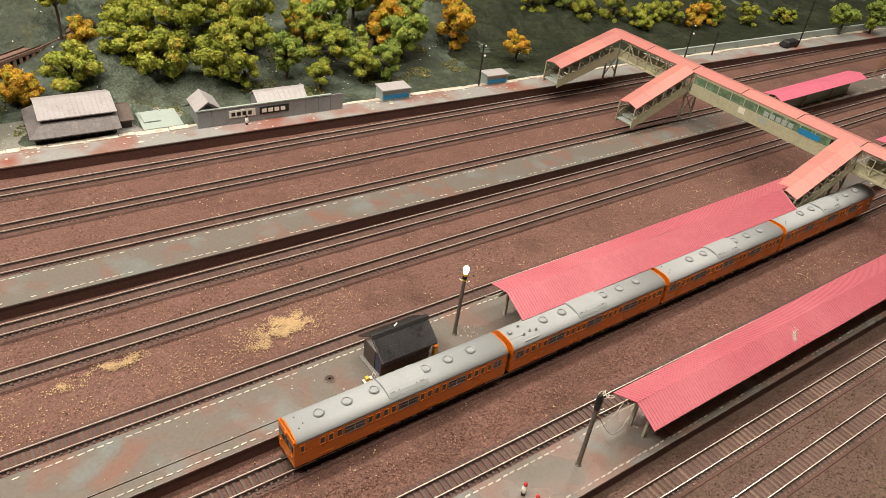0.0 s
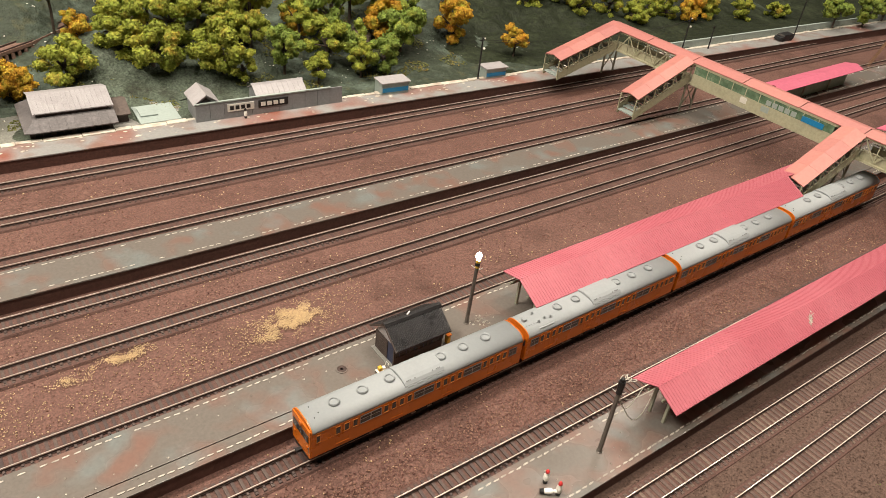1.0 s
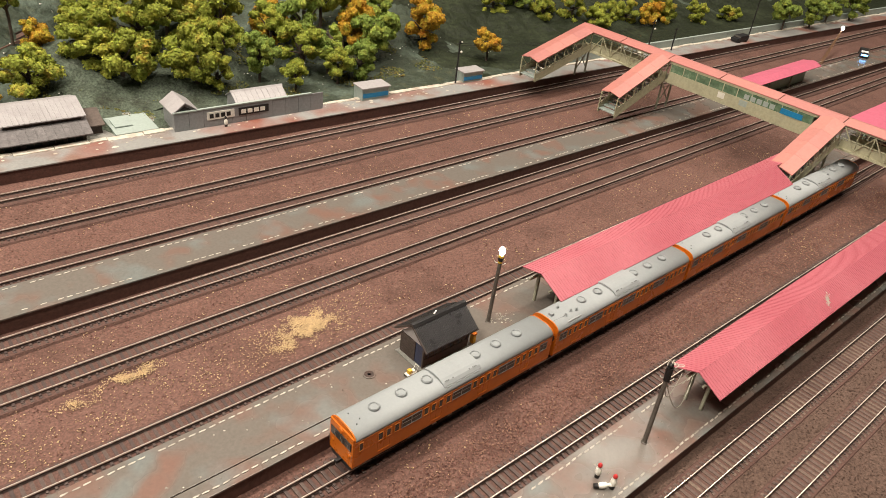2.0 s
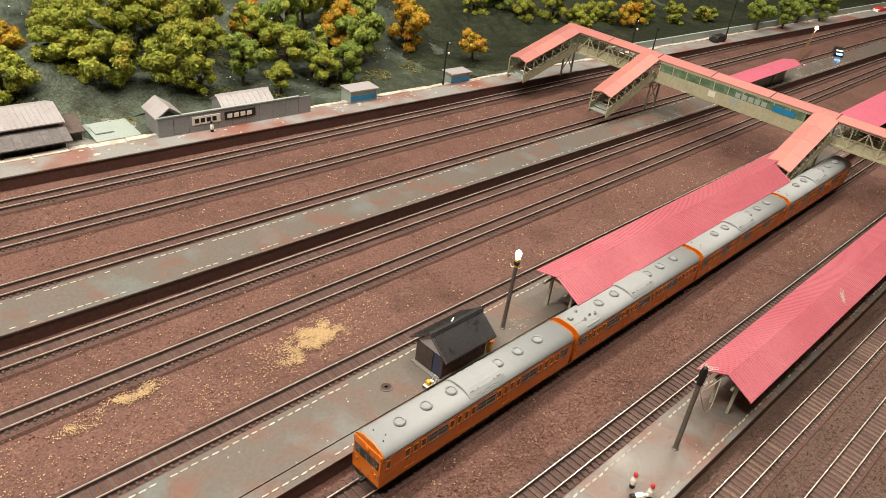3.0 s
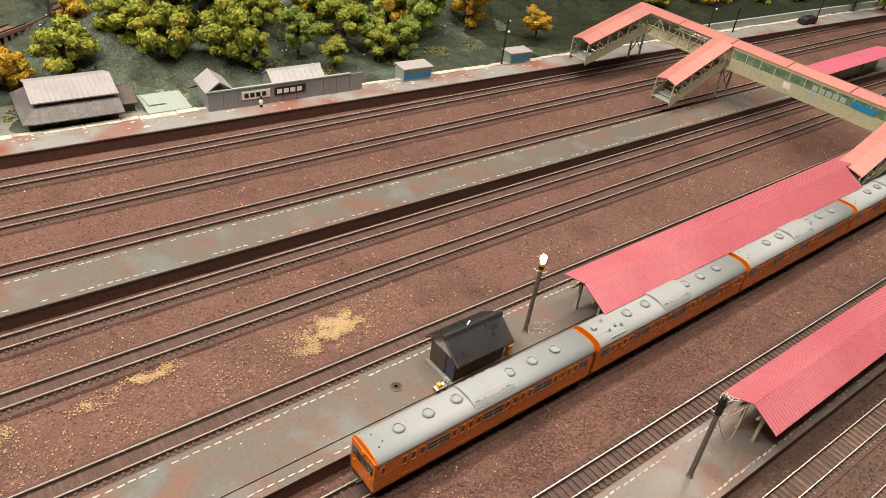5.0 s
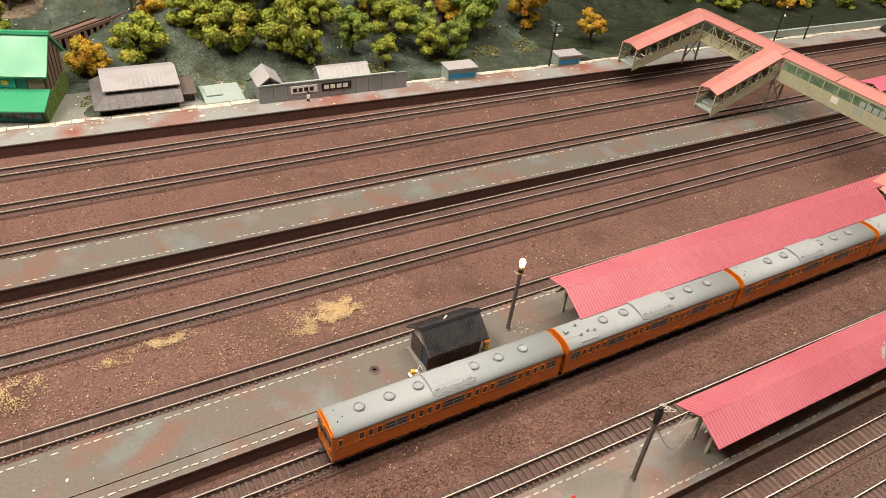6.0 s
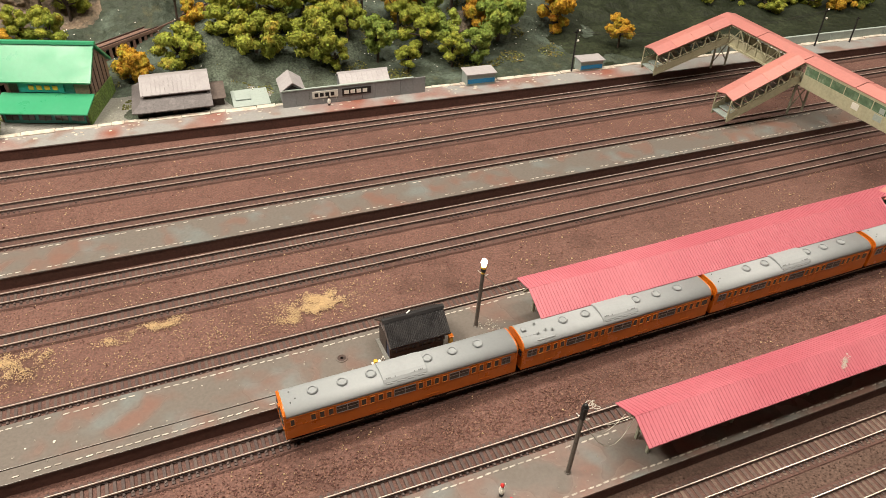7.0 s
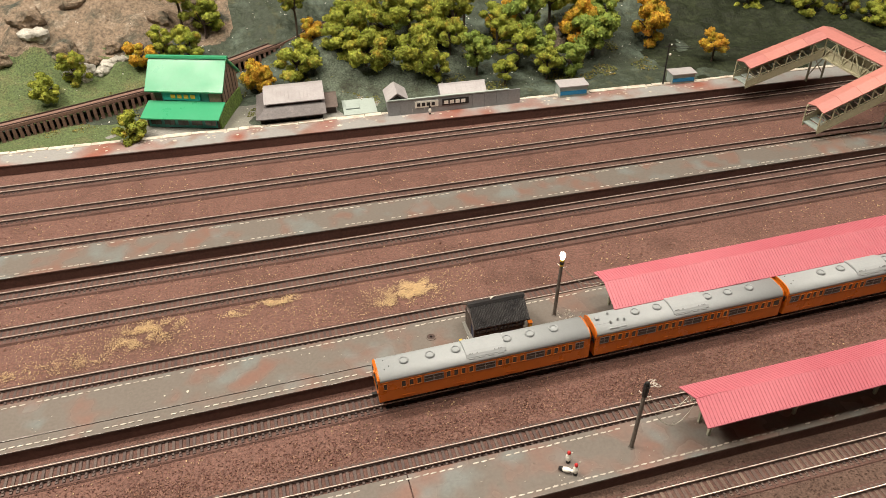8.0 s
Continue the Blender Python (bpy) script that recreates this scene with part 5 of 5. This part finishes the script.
CROWNS = {k: [crown_mesh(11 + 7 * i + n * 31, 1.0 + 0.25 * (i % 2), mtl) for i in range(4)] for n, (k, mtl) in enumerate((("y", LEAF), ("g", LEAFD), ("o", LEAFO)))}
WORDS = {"y": "yellow-green foam foliage model tree on the hillside", "g": "deep green foam foliage model tree on the hillside", "o": "orange autumn foam foliage model tree"}
TREES = [(0.008, 0.468, 0.030, 0.025, "y"), (0.030, 0.516, 0.050, 0.015, "o"), (-0.038, 0.461, 0.028, 0.016, "o"), (0.062, 0.481, 0.060, 0.024, "y"), (0.080, 0.456, 0.044, 0.027, "y"),
         (0.110, 0.485, 0.066, 0.028, "y"), (0.137, 0.489, 0.074, 0.025, "y"), (0.138, 0.432, 0.045, 0.027, "y"), (0.185, 0.474, 0.072, 0.023, "y"), (0.151, 0.417, 0.034, 0.016, "y"),
         (0.236, 0.470, 0.060, 0.020, "y"), (0.267, 0.457, 0.068, 0.025, "g"), (0.248, 0.432, 0.043, 0.023, "y"), (0.274, 0.423, 0.043, 0.019, "g"), (0.338, 0.430, 0.048, 0.026, "g"),
         (0.296, 0.399, 0.033, 0.020, "g"), (0.270, 0.399, 0.031, 0.015, "y"), (0.410, 0.436, 0.047, 0.024, "o"), (0.465, 0.384, 0.033, 0.016, "o"), (0.198, 0.426, 0.046, 0.019, "g"),
         (0.306, 0.487, 0.075, 0.022, "y"), (0.208, 0.509, 0.088, 0.022, "y"), (0.159, 0.529, 0.090, 0.024, "g"), (0.364, 0.463, 0.062, 0.020, "g"), (0.222, 0.400, 0.028, 0.013, "y"),
         (-0.224, 0.515, 0.040, 0.017, "y"), (-0.252, 0.488, 0.034, 0.017, "y"), (-0.086, 0.568, 0.064, 0.021, "y"), (-0.106, 0.521, 0.052, 0.019, "y"), (-0.133, 0.533, 0.050, 0.016, "y"),
         (-0.154, 0.519, 0.046, 0.017, "o"), (-0.166, 0.392, 0.020, 0.016, "y"), (-0.034, 0.456, 0.030, 0.015, "o"), (-0.110, 0.574, 0.10, 0.020, "y"), (0.016, 0.535, 0.085, 0.018, "y"),
         (-0.214, 0.622, 0.105, 0.022, "y"), (0.073, 0.525, 0.062, 0.020, "y"), (0.101, 0.530, 0.085, 0.022, "y"), (0.174, 0.450, 0.055, 0.018, "y"), (0.072, 0.564, 0.09, 0.02, "y"),
         (0.646, 0.463, 0.0, 0.018, "y"), (0.681, 0.441, 0.0, 0.020, "y"), (0.709, 0.417, 0.0, 0.019, "y"), (0.774, 0.417, 0.0, 0.018, "y"), (0.806, 0.397, 0.0, 0.019, "o"),
         (0.900, 0.380, 0.0, 0.018, "y"), (0.740, 0.430, 0.0, 0.020, "y"), (0.840, 0.405, 0.0, 0.020, "y"), (0.620, 0.490, 0.0, 0.020, "g"), (0.580, 0.495, 0.0, 0.018, "y"),
         (1.02, 0.300, 0.040, 0.020, "g"), (1.08, 0.285, 0.040, 0.022, "g"), (1.15, 0.290, 0.040, 0.022, "g"), (1.22, 0.28, 0.04, 0.022, "g"), (0.970, 0.365, 0.0, 0.018, "y")]
thick = random.Random(5)
for _ in range(22):
    x = thick.uniform(0.085, 0.37)
    y = thick.uniform(0.450, 0.560) - 0.08 * x
    if all((x - q[0]) ** 2 + (y - q[1]) ** 2 > 0.00052 for q in TREES):
        TREES.append((x, y, 0, thick.uniform(0.015, 0.024), thick.choice("yyyyyyggo")))


def tree(i, x, y, zc, r, kind):
    zb = hill_z(x, y)
    r *= 1.08
    zc = max(zc, zb + r * 0.62)
    t = thing("model_tree", pose(x, y, zb), WORDS[kind], "tree", "trees on the hillside")
    tr = M().tube([(0, 0, -0.004), (0.05 * r, 0.03 * r, (zc - zb) * 0.5), (0, 0, zc - zb)], r * 0.07, 6)
    for k in range(5):
        a = 1.26 * k + i
        tr.rod((0, 0, (zc - zb) * 0.7), (math.cos(a) * r * 0.55, math.sin(a) * r * 0.55, zc - zb + r * 0.3 * (k % 3 - 0.6)), r * 0.05, r * 0.02, 5)
    part("trunk", tr, TRUNK, t)
    part("crown", CROWNS[kind][i % 4], LEAF, t, at=pose(0, 0, zc - zb, 0, 0, 67 * i) @ Matrix.Diagonal((r, r, r * (0.95 + 0.1 * (i % 3)), 1)))


for i, row in enumerate(TREES):
    tree(i, *row)


# ---------- far end: vehicles, poles, wires ----------
def van(x, y, z, turn, s, material, label, lit=False):
    v = thing("model_van", pose(x, y, z, 0, 0, turn), label, "van", "model vehicles")
    part("body", M().prism([(-s, 0.0015), (s, 0.0015), (s, 0.26 * s + 0.002), (0.72 * s, 0.30 * s + 0.002), (0.45 * s, 0.62 * s), (-0.9 * s, 0.64 * s), (-s, 0.55 * s)], -0.4 * s, 0.4 * s, "y"), material, v, bevel=0.0006)
    part("windscreen", M().beam((0.70 * s, 0, 0.33 * s + 0.002), (0.49 * s, 0, 0.60 * s), 0.66 * s, 0.0006), GLASS, v)
    for sx in (-0.6, 0.6):
        for sy in (-0.4, 0.4):
            part("wheel", M().rod((sx * s, sy * s - 0.0008, 0.0022), (sx * s, sy * s + 0.0008, 0.0022), 0.0022, n=12), DARK, v)
    if lit:
        part("lamp", M().box(s - 0.0004, -0.3 * s, 0.003, s + 0.0006, 0.3 * s, 0.0055), BLUELED, v, "glowing blue lamp")
    else:
        part("side_window", M().box(-0.6 * s, -0.4 * s - 0.0004, 0.36 * s, 0.35 * s, -0.4 * s + 0.0004, 0.55 * s), GLASS, v)
    return v


van(0.886, 0.2965, 0.0105, 175, 0.014, CARBODY, "black model van parked on the pavement")
van(1.018, 0.1730, 0.0100, 205, 0.014, CARBODY, "dark model car with glowing blue lamp on the platform", True)
van(1.460, 0.2620, 0.0010, 175, 0.022, SKIRT, "bright red model truck at the far end")


def pole(x, y, z, h, label, lamp=False):
    p = thing("utility_pole", pose(x, y, z), label, "pole", "poles along the pavement")
    part("shaft", M().rod((0, 0, -0.002), (0, 0, h), 0.0010, 0.0007, 8), DARK, p)
    part("crossarm", M().beam((-0.004, 0, h * 0.93), (0.004, 0, h * 0.93), 0.0008, 0.0008), DARK, p)
    if lamp:
        part("globe", M().lathe([(0.0004, 0), (0.0012, 0.0007), (0.0013, 0.0018), (0.0004, 0.0026)], 10, (0.0015, -0.002, h * 0.72)), WHITE, p, smooth=True)
        part("insulator", M().lathe([(0.0005, 0), (0.0009, 0.0008), (0.0004, 0.0018)], 8, (0.003, 0, h * 0.94)), WHITE, p)
    return p


pole(0.383, 0.346, 0.0105, 0.046, "dark utility pole with white lamp and wires", True)
pole(0.918, 0.3000, 0.0105, 0.060, "tall dark pole beside the pavement")
pole(0.740, 0.3140, 0.0105, 0.030, "short dark pole beside the pavement")
pole(0.690, 0.3180, 0.0105, 0.044, "dark pole beside the pavement", True)
for dz in (0.0, -0.002):
    w = thing("overhead_wire", pose(0, 0, 0), "thin dark overhead wire between two poles", "wire", "overhead wires")
    part("strand", M().tube(arc((0.383, 0.346, 0.0535 + dz), (0.690, 0.318, 0.0515 + dz), 0.011), 0.00018, 4), DARK, w)

bl = thing("bulb_on_wires", pose(0.935, 0.196, 0.0000), "lit white bulb held up on bare copper wires", "lamp")
for o in (-0.0016, 0.0, 0.0016):
    part("wire", M().tube([(0, o, 0), (0.05, 0.012 + o, 0.013), (0.108, 0.026 + o * 0.3, 0.031)], 0.0006), WIRE, bl)
part("bulb", M().lathe([(0.0008, 0), (0.0021, 0.0012), (0.0026, 0.0030), (0.0018, 0.0048), (0.0003, 0.0055)], 12, (0.108, 0.026, 0.030)), BULB, bl, smooth=True)

wall2 = thing("parapet", pose(0.56, 0.3370, 0.0100, 0, 0, -4.29), "grey concrete parapet behind the pavement", "wall", "", "structure")
for i in range(12):
    part("panel", M().box(i * 0.08, 0, -0.004, i * 0.08 + 0.0794, 0.003, 0.0100), PALEPAD, wall2)


# ---------- loose grains ----------
def grains(name, spots, material, label, category):
    """Small four-sided chips lying about: spots of (x, y, z, size)."""
    vs, fs = [], []
    for x, y, z, s in spots:
        o, a = len(vs), rnd.uniform(0, 6.28)
        for k in range(3):
            r = s * rnd.uniform(0.6, 1.1)
            vs.append((x + r * math.cos(a + k * 2.1), y + r * math.sin(a + k * 2.1), z - s * 0.15))
        vs.append((x + rnd.uniform(-0.4, 0.4) * s, y + rnd.uniform(-0.4, 0.4) * s, z + s * rnd.uniform(0.35, 0.8)))
        fs += [(o, o + 1, o + 3), (o + 1, o + 2, o + 3), (o + 2, o, o + 3), (o, o + 2, o + 1)]
    return tagged(part(name, M().add(vs, fs), material, fix=False), label, category, kind="stuff")


def on_ground(x, y):
    if -0.097 - 0.006 * x < y < -0.061 - 0.006 * x or 0.012 < y < 0.055 or 0.178 - 0.035 * x < y < 0.212 - 0.035 * x or y > bank_y(x) - 0.002:
        return False
    return all(abs(y - c - m * x) > 0.0085 for c, m, _ in TRACKS)


spots = []
while len(spots) < 44000:
    x, y = rnd.uniform(-0.34, 0.62), rnd.uniform(-0.18, 0.34)
    if on_ground(x, y) and (y < 0 or rnd.random() < 0.35):
        spots.append((x, y, 0.0, rnd.uniform(0.00025, 0.0008) * (1.7 if rnd.random() < 0.06 else 1)))
for _ in range(9000):
    x, y = rnd.uniform(-0.25, 0.6), -0.030 + rnd.gauss(0, 0.006)
    if on_ground(x, y) and y < -0.012:
        spots.append((x, y, 0.0002 + 0.0006 * max(noise.noise((x * 40, y * 60, 3)), 0), rnd.uniform(0.0004, 0.0010)))
grains("front_grains", [(x, y, 0.0006, r) for x, y, z, r in spots if y < -0.097 and x > -0.05], DULL, "fine dull brown grains in front of the platforms", "gravel")
spots = [q for q in spots if q[1] > -0.061]
grains("ballast_grains", spots, GRIT, "fine red-brown ballast grains on the ground", "gravel")
spots = []
for c, m, near in TRACKS[:7]:
    for _ in range(2200):
        x = rnd.uniform(-0.34, 0.62)
        y = rnd.uniform(-0.0082, 0.0082)
        spots.append((x, c + m * x + y, 0.0007, rnd.uniform(0.0002, 0.0005)))
grains("track_grains", spots, GRIT, "fine brown grains between the sleepers", "gravel")
SANDSPOTS = [(0.046, 0.100, 0.010, 0.0055, 2600), (0.030, 0.091, 0.008, 0.003, 500), (-0.050, 0.115, 0.007, 0.0025, 700), (-0.080, 0.110, 0.006, 0.0025, 260), (-0.069, 0.113, 0.003, 0.0015, 60),
             (-0.118, 0.113, 0.006, 0.003, 200), (-0.140, 0.112, 0.010, 0.004, 900), (-0.145, 0.100, 0.012, 0.004, 1100), (-0.185, 0.090, 0.016, 0.005, 500), (-0.228, 0.090, 0.016, 0.004, 450), (0.0, 0.100, 0.05, 0.012, 350), (-0.1, 0.155, 0.06, 0.008, 150)]
spots = []
for cx, cy, sx, sy, n in SANDSPOTS:
    for _ in range(int(n * 2.4)):
        x, y = cx + rnd.gauss(0, sx), cy + rnd.gauss(0, sy)
        if on_ground(x, y) and noise.noise((x * 130, y * 130, 2)) + rnd.gauss(0, 0.22) > -0.05:
            spots.append((x, y, 0.0004 + max(0, 0.0006 - ((x - cx) ** 2 + (y - cy) ** 2)), rnd.uniform(0.00022, 0.0006)))
for _ in range(5200):
    x, y = rnd.uniform(-0.25, 0.12), rnd.gauss(0.104, 0.020)
    if on_ground(x, y) and noise.noise((x * 40, y * 40, 5)) + rnd.gauss(0, 0.2) > 0.1:
        spots.append((x, y, 0.0003, rnd.uniform(0.00025, 0.00065)))
for _ in range(9000):
    x, y = rnd.uniform(-0.3, 0.6), rnd.uniform(-0.045, 0.33)
    if on_ground(x, y) and noise.noise((x * 22, y * 22, 8)) > 0.05:
        spots.append((x, y, 0.0003, rnd.uniform(0.0003, 0.0009)))
grains("sawdust", spots, SAND, "scattered pale yellow sawdust on the ballast", "sawdust")
spots = [(rnd.gauss(0.137, 0.004), rnd.gauss(0.032, 0.003), 0.0101, rnd.uniform(0.0003, 0.0011)) for _ in range(40)]
spots += [(rnd.uniform(-0.2, 0.06), rnd.uniform(0.018, 0.050), 0.0101, rnd.uniform(0.0003, 0.0009)) for _ in range(45)]
spots += [(rnd.uniform(0.0, 0.16), rnd.uniform(-0.094, -0.069), 0.0101, rnd.uniform(0.0003, 0.0008)) for _ in range(35)]
grains("crumbs", spots, DASH, "pale crumbs and paint drops on the platforms", "crumbs")
spots = []
for _ in range(900):
    x, y = rnd.uniform(-0.35, 0.5), rnd.uniform(0.39, 0.70)
    if y > bank_y(x) + 0.04:
        spots.append((x, y, hill_z(x, y) + 0.001, rnd.uniform(0.0004, 0.0015)))
grains("white_flecks", spots, WHITE, "white flecks of fallen paint on the hillside", "debris")
scuff = []
for _ in range(160):
    u = rnd.gauss(0, 0.35)
    x, y = 0.294 + 0.005 * u + rnd.gauss(0, 0.0007), -0.0900 + 0.0035 * u + rnd.gauss(0, 0.0007)
    zz = 0.0328 + 0.0075 * (y + 0.004 * x + 0.0957) / 0.0146
    scuff.append((x, y, zz + 0.0002, rnd.uniform(0.0003, 0.0007)))
grains("canopy_scuff", scuff, DASH, "pale flaked scuff on the red canopy roof", "scuff")
moss = random.Random(31)
grains("moss_tuft", [(moss.gauss(0.300, 0.016), moss.gauss(-0.184, 0.009), 0.0, moss.uniform(0.0005, 0.0014)) for _ in range(2200)], MOSS, "small green moss tuft beside the front track", "moss")
scrub, tufts = random.Random(52), []
while len(tufts) < 5200:
    x, y = scrub.uniform(-0.32, 0.40), scrub.uniform(0.385, 0.50)
    if y > bank_y(x) + 0.05 and noise.noise((x * 34, y * 34, 12)) > 0.16:
        tufts.append((x, y, hill_z(x, y) + 0.0012, scrub.uniform(0.0006, 0.0019)))
grains("low_scrub", tufts, SCRUB, "patches of low olive scrub on the hill foot", "scrub")
